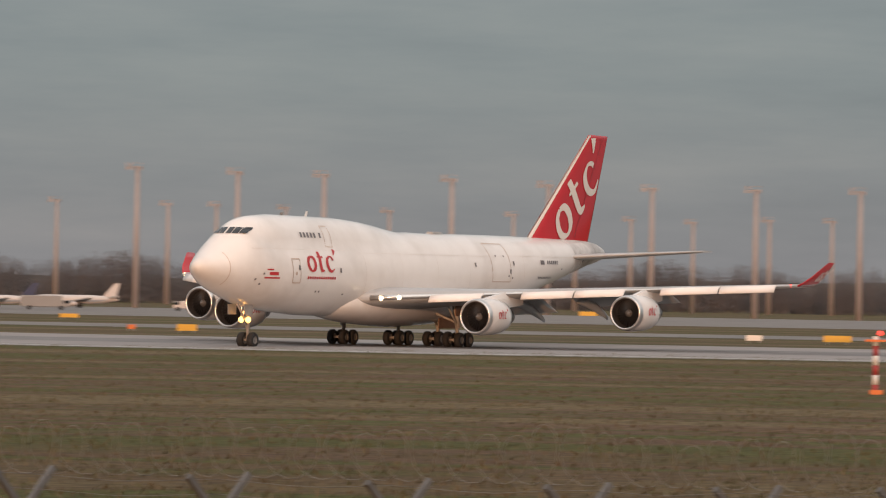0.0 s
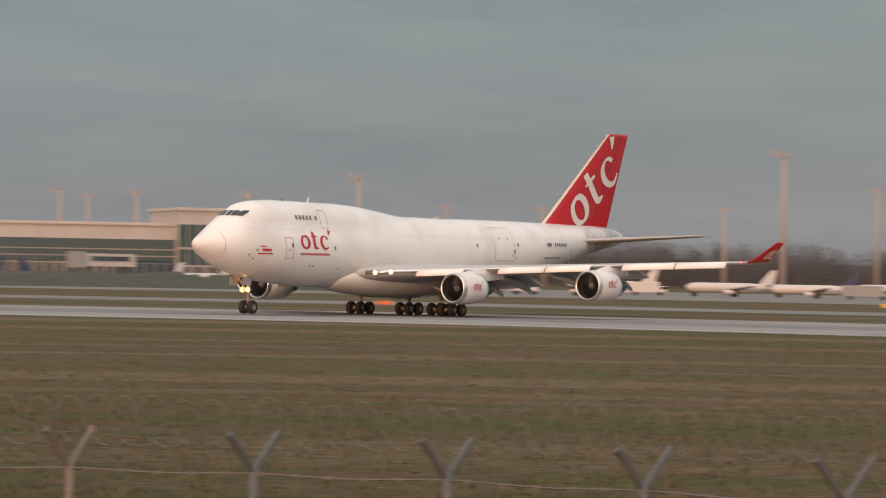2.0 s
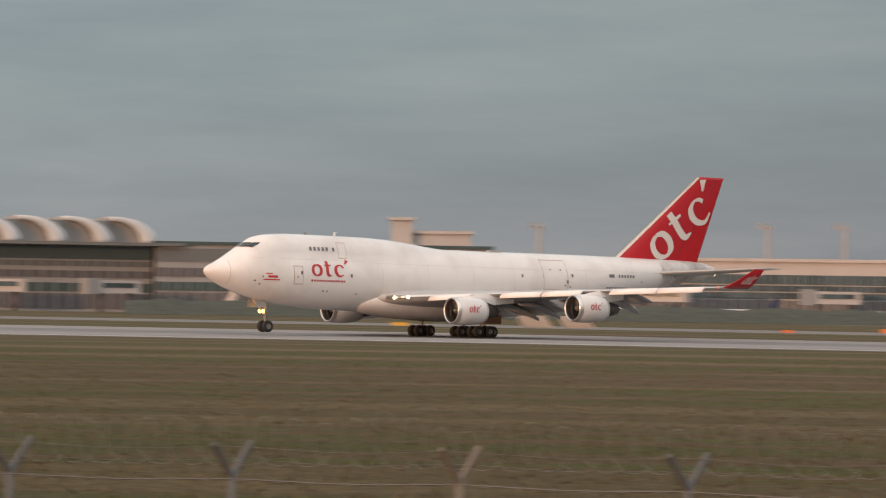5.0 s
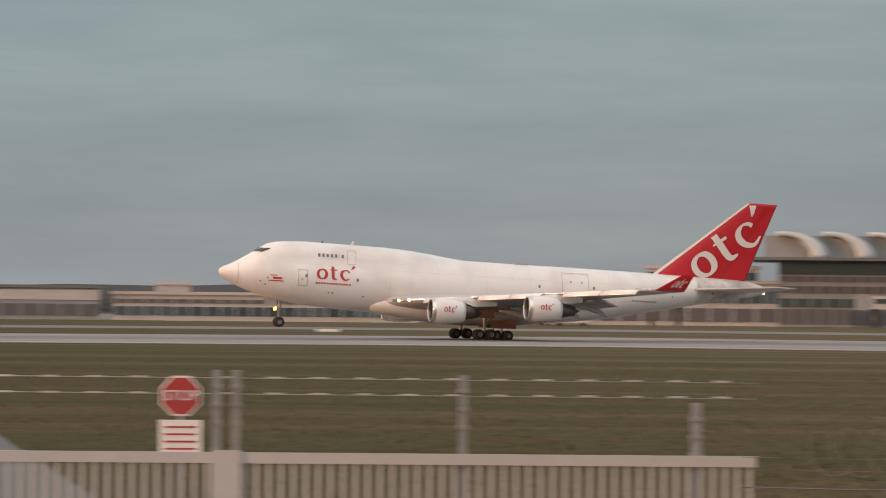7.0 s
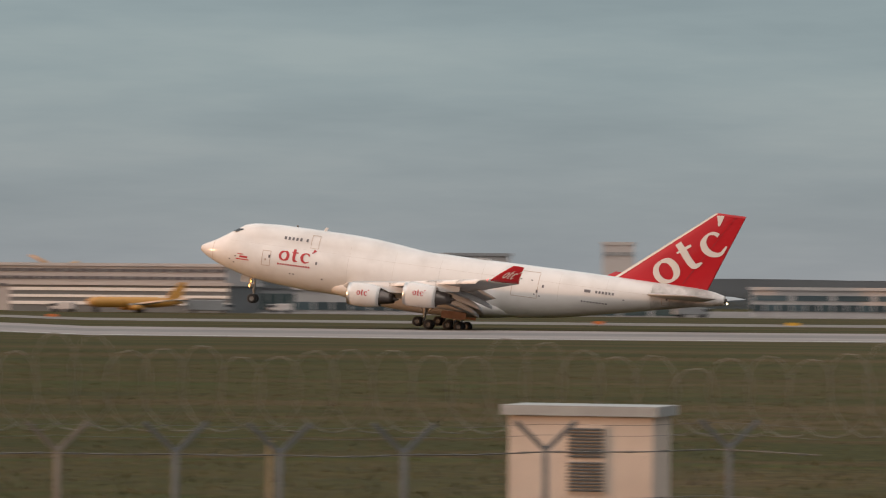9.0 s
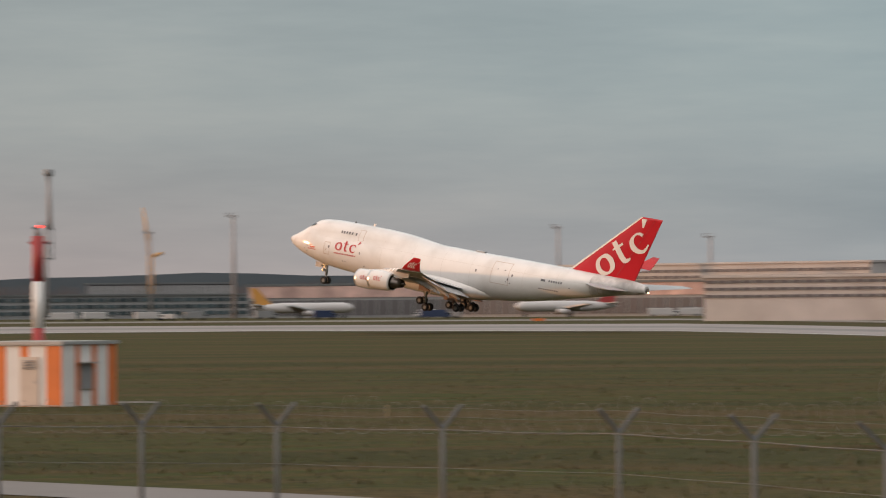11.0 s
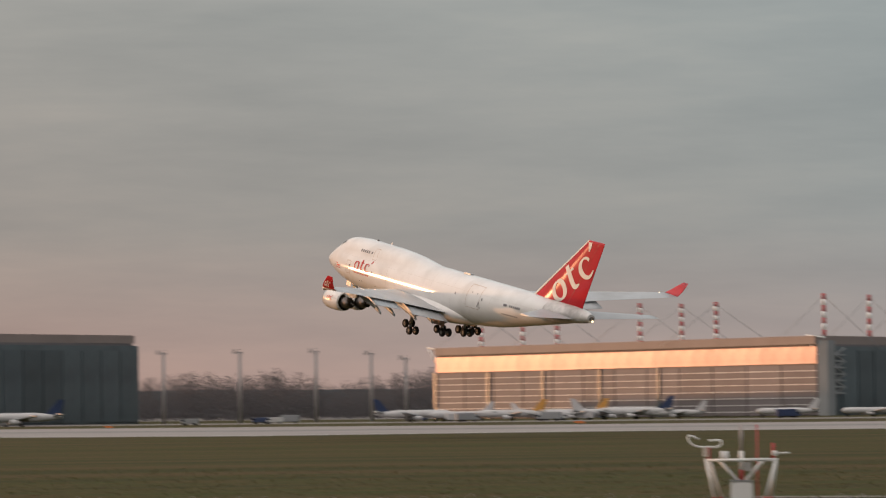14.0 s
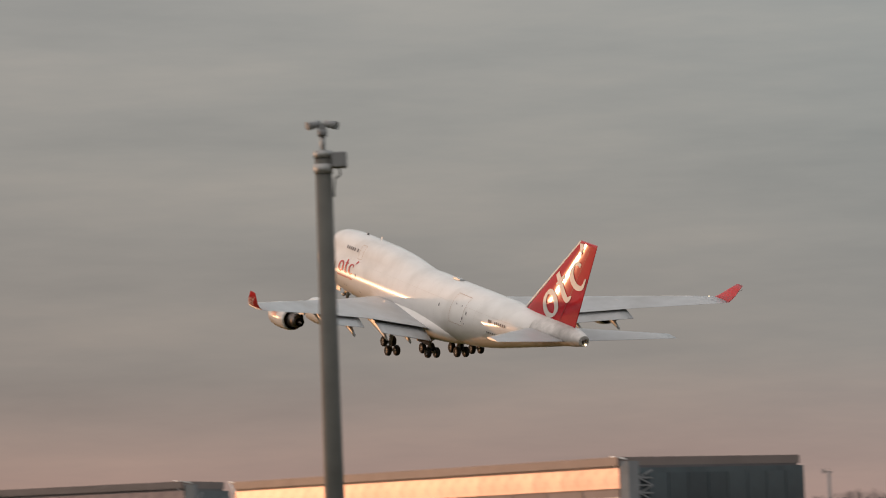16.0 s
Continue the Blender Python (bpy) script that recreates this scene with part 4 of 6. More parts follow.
box(bm, -0.5, 0.5, -0.3, 0.3, 2.45, 2.55)
box(bm, -0.25, 0.35, -0.3, 0.3, 0.0, 0.2)
part("platform", bm, M["orange"], pole)

# service road through the gate up to the runway, and small paths
bm = bmesh.new()
road = [(-1.6, 48), (-0.9, 62), (-0.7, 85), (-0.65, 112), (-0.65, 180), (-0.65, 260), (-0.65, 330), (0.3, 400)]
roadr = [(-9.0, 48), (-6.4, 62), (-4.7, 85), (-3.6, 112), (-2.4, 180), (-1.95, 260), (-1.75, 330), (-2.8, 402)]
prev = None
for (a, r), (b, q) in zip(road, roadr):
    cur = (bm.verts.new(spot(a, r, 0.016)), bm.verts.new(spot(b, q, 0.016)))
    if prev:
        bm.faces.new((prev[0], prev[1], cur[1], cur[0]))
    prev = cur
tagged(part("service_road", bm, M["asphalt"]), "worn grey asphalt service road to the runway", "road", kind="structure")
for az, r in ((-1.2, 147), (-1.2, 128), (-1.22, 114)):
    bm = bmesh.new()
    lathe(bm, [(0.018, 0.42), (0.03, 0.42), (0.034, 0.34), (0.03, 0.0)], axis="Z", seg=16)
    cover = tagged(part("drain_cover", bm, M["base_dark"]), "dark round iron drain cover in the service road", "drain cover", "drain covers")
    cover.matrix_world = facing(az, r)
PATH_NEAR = [(24, 80), (28, 87), (30, 91), (33.5, 96), (38, 106), (46, 122)]
ribbon("perimeter_path", PATH_NEAR, scaled(PATH_NEAR, 1.08), M["taxi_concrete"], 0.018, "narrow concrete perimeter path", "path")
ribbon("hut_path", [(27.5, 176), (35, 182)], [(27.5, 178.5), (35, 184.5)], M["taxi_concrete"], 0.018, "narrow concrete path to the hut", "path")

# ---- perimeter fence ----
FENCE_R = [(-70, 37), (-65, 35), (-60, 34.8), (-54, 36.3), (-48, 39), (-42, 40.5), (-36, 41.5), (-27, 43.5), (-14, 46), (1, 52), (4, 54), (9, 50.5), (15, 51), (18, 57), (21, 63), (26, 68), (30, 70), (36, 71), (43, 75), (52, 78)]
fr = lambda a: float(np.interp(a, *zip(*FENCE_R)))


def fence_post(az, turn, material):
    root = empty("fence_post", facing(az, fr(az), 0, turn), "grey fence post with a forked barbed-wire top", "fence post", "perimeter fence posts")
    bm = bmesh.new()
    tube(bm, (0, 0, 0), (0, 0, 2.26), 0.042, seg=10)
    part("post", bm, material, root)
    for s in (-1, 1):
        bm = bmesh.new()
        box(bm, -0.028, 0.028, -0.025, 0.025, 0, 0.56, 0, Matrix.Translation((0, 0, 2.2)) @ Matrix.Rotation(s * radians(47), 4, "Y"))
        part("fork_arm", bm, material, root)


POSTS = [-66.5, -64.15, -61.7, -59.1, -56.5, -53.7, -50.8, -47.95, -45.15, -42.5, -39.6, -36.6, -33.5, -30.2, -26.9, -23.6, -20.4, -17.2]
POSTS += [3.7, 6.35, 8.4, 10.2, 11.7, 13.4, 15.2, 17.0, 18.9, 20.85, 23.4, 25.8, 27.75, 29.8, 31.6, 33.55, 35.35, 37.0, 38.6, 40.2, 41.7, 43.1, 44.5, 46.0, 47.5, 49.0, 50.5]
for i, a in enumerate(POSTS):
    turn = float(np.interp(a, [-66, -25, -24, 1, 3, 16, 20, 50], [45, 60, 60, 15, 15, 15, 40, 40]))
    fence_post(a, turn, M["fence_rust"] if i in (9, 14, 23) else M["fence"])


def strand(az0, az1, z, off, sag, radius, name="barbed_wire", barbs=0.0, label="thin barbed wire strand along the fence"):
    """A wire along the fence line, hung from post to post."""
    bm = bmesh.new()
    n = int((az1 - az0) / 0.5)
    last = None
    for i in range(n + 1):
        a = az0 + (az1 - az0) * i / n
        ph = min(abs(a - p) for p in POSTS) if POSTS else 0
        p = spot(a, fr(a) + off, z - sag * min(ph / 1.4, 1))
        if last is not None:
            tube(bm, last, p, radius, seg=4, cap=False)
            if barbs:
                c = (last + p) / 2
                box(bm, -0.03, 0.03, -0.01, 0.01, -barbs, barbs, 0, Matrix.Translation(c) @ Matrix.Rotation(radians(a), 4, "Z"))
        last = p
    tagged(part(name, bm, M["wire"]), label, "wire", kind="stuff")


for a0, a1 in ((-67, -14), (2.4, 51)):
    strand(a0, a1, 2.18, 0.0, 0.03, 0.009, barbs=0.018)
    for z, off in ((2.4, 0.18), (2.56, -0.33)):
        strand(a0, a1, z, off, 0.05, 0.003)
    strand(a0, a1, 1.55, 0.0, 0.02, 0.005, "tension_wire", label="thin fence tension wire")


def wire_mesh(az0, az1):
    """Chain-link diamonds between the posts."""
    bm = bmesh.new()
    step = 0.16
    length = radians(az1 - az0) * fr((az0 + az1) / 2)
    n = int(length / step)
    for i in range(n + 1):
        for d in (-1, 1):
            pts = []
            for k in range(5):
                z = 2.1 - 0.22 * k
                a = az0 + (az1 - az0) * (i * step + d * 0.22 * k * 0.9) / length
                if az0 <= a <= az1:
                    pts.append(spot(a, fr(a), z))
            for p, q in zip(pts, pts[1:]):
                tube(bm, p, q, 0.0013, seg=3, cap=False)
    tagged(part("chain_link_mesh", bm, M["wire"]), "fine chain-link mesh of the perimeter fence", "fence mesh", kind="stuff")


wire_mesh(-67, -14)
wire_mesh(3.2, 51)


def coil(az0, az1, r0, r1, rad, pitch, z, label, gauge=0.015):
    """A concertina of wire lying on the grass."""
    bm = bmesh.new()
    length = radians(az1 - az0) * (r0 + r1) / 2
    n = int(length / pitch * 14)
    last = None
    for i in range(n + 1):
        u = i / n
        az = az0 + (az1 - az0) * u
        ph = math.tau * i / 14
        wob = 1 + 0.3 * noise.noise(Vector((i * 0.03, 5, 0))) + 0.15 * noise.noise(Vector((i * 0.11, 9, 0)))
        ph += 1.6 * noise.noise(Vector((i * 0.02, 13, 0)))
        rr = r0 + (r1 - r0) * u
        p = spot(az + math.degrees(rad * 0.75 * math.cos(ph) / rr), rr + rad * 0.5 * math.cos(ph + 0.6), z + rad * wob * (1 + math.sin(ph)))
        if last is not None:
            tube(bm, last, p, gauge, seg=3, cap=False)
        last = p
    tagged(part("concertina_wire", bm, M["coil"]), label, "razor wire", kind="stuff")


coil(-66, -15, 88, 100, 0.6, 0.7, 0.0, "coiled grey razor wire lying on the grass", 0.0115)
coil(0.8, 17, 121, 121, 1.28, 1.15, 0.0, "coiled grey razor wire standing on the grass", 0.017)
coil(17, 48, 125, 150, 0.55, 0.8, 0.0, "coiled grey razor wire lying on the grass", 0.009)

M["stake"] = mat("weathered_stake", (0.30, 0.22, 0.13), 0.8, vary=0.15, scale=3)
# short marker stakes in the grass
for az, r, h in ((-41.15, 129, 0.6), (-8.2, 75, 0.5), (24.2, 150, 0.45), (10.35, 62, 1.9), (27.8, 66, 0.9), (36.5, 140, 0.9)):
    root = empty("marker_stake", facing(az, r), "short yellowish marker stake in the grass", "stake", "marker stakes")
    bm = bmesh.new()
    box(bm, -0.045, 0.045, -0.03, 0.03, 0, h)
    box(bm, -0.06, 0.06, -0.04, 0.04, h, h + 0.04)
    part("stake_body", bm, M["stake"], root)


# ---- gate with stop sign ----
def gate():
    R = 55.0
    m, w = between(0.24, R, -14.2, R)
    root = empty("sliding_gate", m, "pale grey steel sliding gate with vertical bars and barbed wire", "gate")
    along = lambda az: (m.inverted() @ spot(az, R / math.cos(radians(az + 6.98)))).x
    for z0, z1 in ((2.02, 2.17), (0.15, 0.27)):
        bm = bmesh.new()
        box(bm, -w / 2, w / 2, -0.05, 0.05, z0, z1)
        part("gate_rail", bm, M["gate_grey"], root)
    n = int(w / 0.17)
    me = shared_box("bar", 0.06, 0.03, 1.75, M["gate_grey"])
    for i in range(n):
        put("bar", me, root, (-w / 2 + (i + 0.5) * w / n, 0, 0.27))
    for az, sx, zt in ((0.20, 0.13, 2.9), (0.62, 0.11, 3.32), (-3.0, 0.095, 3.28), (-6.40, 0.11, 3.3), (-6.68, 0.11, 3.3), (-9.95, 0.1, 3.26), (-13.3, 0.13, 2.9)):
        x = along(az)
        bm = bmesh.new()
        box(bm, x - sx / 2, x + sx / 2, 0.06, 0.2, 0, zt)
        for z in (zt - 0.25, zt - 0.5, zt - 0.75):
            box(bm, x - sx / 2 - 0.02, x + sx / 2 + 0.02, 0.04, 0.22, z, z + 0.05)
        part("gate_post", bm, M["gate_steel"], root)
    x = along(-6.55)
    bm = bmesh.new()
    box(bm, x - 0.2, x + 0.2, -0.09, -0.052, 0.1, 2.2)
    part("gate_stile", bm, M["gate_grey"], root)
    for z in (3.2, 2.98):
        bm = bmesh.new()
        x0, x1 = along(0.6), w / 2
        tube(bm, (x0, 0.13, z), (x1, 0.13, z - 0.02), 0.004, seg=5)
        k = 0
        while x0 + k * 0.62 < x1:
            box(bm, x0 + k * 0.62, x0 + k * 0.62 + 0.24, 0.12, 0.14, z - 0.014, z + 0.012)
            k += 1
        part("top_wire", bm, M["dash_white"], root, "white-tagged barbed wire")
    x = along(0.55)
    bm = bmesh.new()
    box(bm, x - 0.15, x + 0.15, -0.15, 0.1, 0, 2.2)
    bmesh.ops.bevel(bm, geom=bm.edges[:], offset=0.02, segments=1, affect="EDGES")
    part("motor_cabinet", bm, M["gate_grey"], root)
    bm = bmesh.new()
    box(bm, x - 0.24, x - 0.08, -0.25, -0.1, 1.95, 2.72)
    bmesh.ops.bevel(bm, geom=bm.edges[:], offset=0.03, segments=1, affect="EDGES")
    part("signal_housing", bm, M["base_dark"], root, "dark signal housing")


gate()
sign = empty("stop_sign", facing(-5.88, 54.6, 0.25), "red octagonal stop sign with a notice board below", "sign")
bm = bmesh.new()
pts = [(0.30 * math.cos(radians(22.5 + 45 * k)), 0.30 * math.sin(radians(22.5 + 45 * k))) for k in range(8)]
loft(bm, [[Vector((x, y, 2.69 + z)) for x, z in pts] for y in (-0.03, 0.0)], smooth=False)
part("sign_border", bm, M["sig_white"], sign, "white sign border")
bm = bmesh.new()
loft(bm, [[Vector((x * 0.9, y, 2.69 + z * 0.9)) for x, z in pts] for y in (-0.04, -0.028)], smooth=False)
part("sign_face", bm, M["sig_red"], sign, "red octagonal face")
txt = bpy.data.curves.new("sign_text", "FONT")
txt.body, txt.size, txt.align_x, txt.align_y, txt.extrude = "STOP", 0.2, "CENTER", "CENTER", 0.002
txt.materials.append(M["sig_white"])
tx = new("sign_text", txt)
tx.parent, tx.location, tx.rotation_euler = sign, (0, -0.046, 2.69), (radians(90), 0, 0)
bm = bmesh.new()
box(bm, -0.29, 0.29, -0.03, 0.0, 1.9, 2.36)
part("notice_board", bm, M["sig_white"], sign, "white notice with red bars")
for k in range(4):
    bm = bmesh.new()
    box(bm, -0.22, 0.22, -0.038, -0.03, 1.95 + 0.1 * k, 1.975 + 0.1 * k)
    part("notice_bar", bm, M["sig_red"], sign)
bm = bmesh.new()
tube(bm, (0, 0.04, -0.25), (0, 0.04, 2.75), 0.03, seg=8)
part("sign_post", bm, M["steel"], sign)

# ---- beige kiosk beyond the fence ----
kiosk = empty("electrical_kiosk", facing(5.85, 55, 0, -14), "beige electrical kiosk with louvred door and grey roof", "kiosk")
bm = bmesh.new()
box(bm, -1.03, 1.03, 0, 1.1, 0, 2.58)
part("housing", bm, M["kiosk"], kiosk)
bm = bmesh.new()
box(bm, -1.12, 1.12, -0.1, 1.2, 2.58, 2.72)
part("roof_slab", bm, M["steel"], kiosk, "grey metal roof slab")
bm = bmesh.new()
box(bm, -0.19, 0.37, -0.03, -0.002, 1.5, 2.46)
part("louvre_frame", bm, M["kiosk"], kiosk)
me = shared_box("louvre_slat", 0.5, 0.03, 0.022, M["roof_dark"])
for k in range(19):
    if k != 9:
        put("louvre_slat", me, kiosk, (0.09, -0.05, 1.54 + k * 0.047), (radians(25), 0, 0))

# ---- red and white instrument mast by the fence ----
mast = empty("instrument_mast", facing(15.35, 60), "red and white banded instrument mast with white boxes", "mast")
zz = 0.0
for k, (h, c, rad) in enumerate(((1.4, "sig_white", 0.09), (0.75, "sig_red", 0.075), (0.5, "sig_white", 0.085), (0.5, "sig_red", 0.08), (0.62, "sig_white", 0.085), (1.0, "sig_red", 0.075), (0.5, "sig_white", 0.1), (0.3, "sig_white", 0.11))):
    bm = bmesh.new()
    tube(bm, (0, 0, zz), (0, 0, zz + h), rad, seg=12)
    part("mast_band", bm, M[c], mast)
    zz += h
for x, z, s in ((0.16, 2.2, 0.4), (-0.3, 1.8, 0.38), (0.15, 1.3, 0.25)):
    bm = bmesh.new()
    box(bm, x - s * 0.7, x + s * 0.7, -0.18, 0.12, z, z + s)
    bmesh.ops.bevel(bm, geom=bm.edges[:], offset=0.03, segments=1, affect="EDGES")
    part("instrument_box", bm, M["sig_white"], mast)

# ---- striped radio hut with its mast ----
hut = empty("radio_hut", facing(29.55, 172, 0, -35), "orange and white striped radio hut with a pale door", "hut")
HW, HD, HH = 4.8, 4.2, 2.68
bm = bmesh.new()
box(bm, -HW / 2, HW / 2, 0, HD, 0, HH)
part("wall", bm, M["sig_white"], hut)
bm = bmesh.new()
box(bm, -HW / 2 - 0.12, HW / 2 + 0.12, -0.12, HD + 0.12, HH, HH + 0.14)
part("roof_slab", bm, M["steel"], hut, "grey flat roof slab")
for x0, x1 in ((0, 0.13), (0.293, 0.395), (0.555, 0.645), (0.835, 1.0)):
    bm = bmesh.new()
    box(bm, -HW / 2 + x0 * HW - 0.003, -HW / 2 + x1 * HW + 0.003, -0.02, 0.0, 0, HH - 0.01)
    part("stripe", bm, M["orange"], hut)
for y0, y1 in ((0.25, 0.33), (0.55, 0.64), (0.85, 1.0)):
    bm = bmesh.new()
    box(bm, HW / 2, HW / 2 + 0.02, y0 * HD, y1 * HD, 0, HH - 0.01)
    part("stripe", bm, M["orange"], hut)
bm = bmesh.new()
box(bm, 0.27, 1.27, -0.06, -0.02, 0.02, 2.15)
part("door", bm, M["kiosk"], hut, "pale hut door")
me = shared_box("door_louvre", 0.62, 0.03, 0.03, M["facade_grey"])
for k in range(6):
    put("door_louvre", me, hut, (0.77, -0.07, 1.62 + 0.07 * k), (radians(25), 0, 0))
bm = bmesh.new()
box(bm, 1.1, 1.14, -0.12, -0.06, 1.0, 1.12)
part("door_handle", bm, M["steel"], hut)
for z0 in (0.02, HH - 0.06):
    bm = bmesh.new()
    box(bm, -HW / 2 - 0.03, HW / 2 + 0.03, -0.045, -0.022, z0, z0 + 0.05)
    part("trim_strip", bm, M["steel"], hut)
bm = bmesh.new()
box(bm, HW / 2 + 0.02, HW / 2 + 0.1, 1.35, 2.25, 0.75, 1.85)
part("vent_window", bm, M["facade_grey"], hut)
bm = bmesh.new()
box(bm, HW / 2 + 0.02, HW / 2 + 0.4, 1.25, 2.35, 1.85, 1.9)
part("canopy", bm, M["steel"], hut)
antenna = empty("radio_mast", facing(29.22, 179), "red and white banded radio mast rising behind the hut", "mast")
zz = 0.0
for h, c in ((3.35, "sig_red"), (2.1, "sig_white"), (2.05, "sig_red")):
    bm = bmesh.new()
    tube(bm, (0, 0, zz), (0, 0, zz + h), 0.26, seg=14)
    part("mast_band", bm, M[c], antenna)
    zz += h
bm = bmesh.new()
tube(bm, (0, 0, zz), (0, 0, zz + 0.3), 0.14, seg=10)
box(bm, -0.24, 0.06, -0.1, 0.1, zz + 0.3, zz + 0.42)
part("lamp_bracket", bm, M["facade_grey"], antenna)
for x0, x1 in ((-0.42, -0.24), (0.24, 0.5)):
    bm = bmesh.new()
    loft(bm, [[Vector((x, y, z)) for x, z in ((x0, zz - 0.3), (x1, zz - 0.42), (x1, zz - 0.18))] for y in (-0.03, 0.03)], smooth=False)
    part("guard_plate", bm, M["sig_red"], antenna)
bm = bmesh.new()
bmesh.ops.create_cube(bm, size=1, matrix=Matrix.Translation((0.1, -0.05, zz + 0.42)) @ Matrix.Diagonal((0.34, 0.16, 0.1, 1)))
bmesh.ops.bevel(bm, geom=bm.edges[:], offset=0.03, segments=2, affect="EDGES")
part("obstruction_light", bm, M["red_lamp"], antenna, "lit red lamp", True)
bm = bmesh.new()
tube(bm, (0.55, 0, zz + 0.3), (0.5, 0, zz + 2.7), 0.11, 0.095, seg=10)
part("aerial_pole", bm, M["mast"], antenna, "slim grey aerial pole")
bm = bmesh.new()
tube(bm, (0.48, 0, zz - 1.1), (0.48, 0, zz + 0.35), 0.03, seg=8)
tube(bm, (0.68, 0, zz - 1.1), (0.68, 0, zz + 0.35), 0.03, seg=8)
for z in (zz - 1.05, zz - 0.35, zz + 0.28):
    box(bm, 0.2 if z < zz else 0.45, 0.72, -0.03, 0.03, z, z + 0.06)
part("aerial_bracket", bm, M["facade_grey"], antenna)
bm = bmesh.new()
lathe(bm, [(zz + 2.7, 0.0), (zz + 2.7, 0.2), (zz + 2.98, 0.23), (zz + 3.02, 0.12), (zz + 3.02, 0.0)], (0.5, 0, 0), axis="Z", seg=8)
part("aerial_head", bm, M["facade_grey"], antenna)

# ---- weather station ----
ws = empty("weather_station", facing(34.87, 132), "white tubular weather station with red bands and instrument box", "weather station")


def ws_piece(name, key, *shapes, label=""):
    """Round bars (start, end, radius) joined to one part of the station."""
    bm = bmesh.new()
    for p, q, rad in shapes:
        tube(bm, p, q, rad, seg=10)
    part(name, bm, M[key], ws, label)


WB = 2.42  # height of the cross beam
for top, foot in (((-1.16, -0.3), (-0.68, -0.6)), ((-1.05, 0.3), (-0.36, 0.7)), ((1.14, -0.3), (0.46, -0.6)), ((1.16, 0.3), (0.78, 0.7))):
    a, b = Vector((*top, WB)), Vector((*foot, 0))
    for u, v, key in ((0, 0.5, "sig_white"), (0.5, 0.69, "sig_red"), (0.69, 1.0, "sig_white")):
        ws_piece("leg_band", key, (a.lerp(b, u), a.lerp(b, v), 0.055))
for y in (-0.3, 0.3):
    ws_piece("beam_rail", "sig_white", (Vector((-1.2, y, WB)), Vector((1.2, y, WB)), 0.05))
ws_piece("cross_tie", "sig_white", (Vector((-1.1, -0.3, WB)), Vector((-1.1, 0.3, WB)), 0.045))
ws_piece("cross_tie", "sig_white", (Vector((1.1, -0.3, WB)), Vector((1.1, 0.3, WB)), 0.045))
for s in (-1, 1):
    ws_piece("brace", "sig_white", (Vector((s * 0.74, 0, WB)), Vector((s * 0.12, 0, 1.72)), 0.06))
for z0, z1, key in ((0, 0.36, "sig_white"), (0.36, 0.72, "sig_red"), (0.72, 1.75, "sig_white"), (1.75, 2.1, "sig_red"), (2.1, 2.72, "sig_white")):
    ws_piece("post_band", key, (Vector((0, 0.1, z0)), Vector((0, 0.1, z1)), 0.08))
ws_piece("aerial", "mast", (Vector((0, 0.1, 2.72)), Vector((0, 0.1, 3.62)), 0.055))
bm = bmesh.new()
box(bm, -0.37, 0.37, -0.34, 0.1, 0.9, 1.72)
bmesh.ops.bevel(bm, geom=bm.edges[:], offset=0.05, segments=2, affect="EDGES")
cabinet = part("instrument_box", bm, M["sig_white"], ws)
bm = bmesh.new()
box(bm, -0.39, 0.39, -0.36, 0.12, 1.72, 1.76)
part("box_lid", bm, M["facade_grey"], cabinet)
bm = bmesh.new()
box(bm, 0.1, 0.32, -0.1, 0.1, 2.05, 2.34)
part("sensor_box", bm, M["facade"], ws)
bm = bmesh.new()
lathe(bm, [(WB, 0.0), (WB, 0.14), (WB + 0.3, 0.14), (WB + 0.3, 0.0)], (-0.56, 0, 0), axis="Z", seg=14)
part("rain_gauge", bm, M["sig_white"], ws, "white rain gauge cylinder")
ws_piece("sensor_post", "sig_red", (Vector((-1.08, 0, WB)), Vector((-1.08, 0, WB + 0.42)), 0.06))
ws_piece("sensor_post", "sig_red", (Vector((1.06, 0, WB)), Vector((1.06, 0, WB + 0.55)), 0.06))
bm = bmesh.new()
box(bm, -1.28, -1.1, -0.09, 0.09, WB + 0.12, WB + 0.4)
part("sensor_box", bm, M["kiosk"], ws, "pale sensor box")
for line in ([(-1.02, 2.86), (-1.4, 2.87), (-1.66, 2.98), (-1.76, 3.18), (-1.66, 3.24), (-1.4, 3.12)], [(-1.02, 2.86), (-0.82, 2.86), (-0.68, 2.93), (-0.66, 3.06), (-0.8, 3.08), (-1.08, 3.07)]):
    bm = bmesh.new()
    path = smooth_line([(x, z, 0.055) for x, z in line], 4)
    rr = []
    for i, p in enumerate(path):
        d = Vector((*(path[min(i + 1, len(path) - 1)] - path[max(i - 1, 0)])[:2], 0)).normalized()
        side = Vector((-d.y, 0, d.x))
        rr.append([Vector((p[0], 0, p[1])) + 0.034 * (math.cos(k * math.tau / 8) * side + math.sin(k * math.tau / 8) * Vector((0, 1, 0))) for k in range(8)])
    loft(bm, rr)
    part("sensor_arm", bm, M["sig_white"], ws, "curved white visibility sensor arm")
ws_piece("wind_sensor", "sig_white", (Vector((1.06, 0, WB + 0.2)), Vector((1.6, 0, WB + 0.22)), 0.03), (Vector((1.1, 0, WB + 0.12)), Vector((1.1, 0, WB + 0.3)), 0.09))
for az, r, h in ((34.64, 140, 3.55), (34.05, 130, 1.05), (35.72, 118, 0.5)):
    root = empty("thin_aerial", facing(az, r), "thin red instrument rod in the grass", "rod", "instrument rods")
    bm = bmesh.new()
    tube(bm, (0, 0, 0), (0, 0, h), 0.032, seg=6)
    part("rod", bm, M["sig_red"], root)

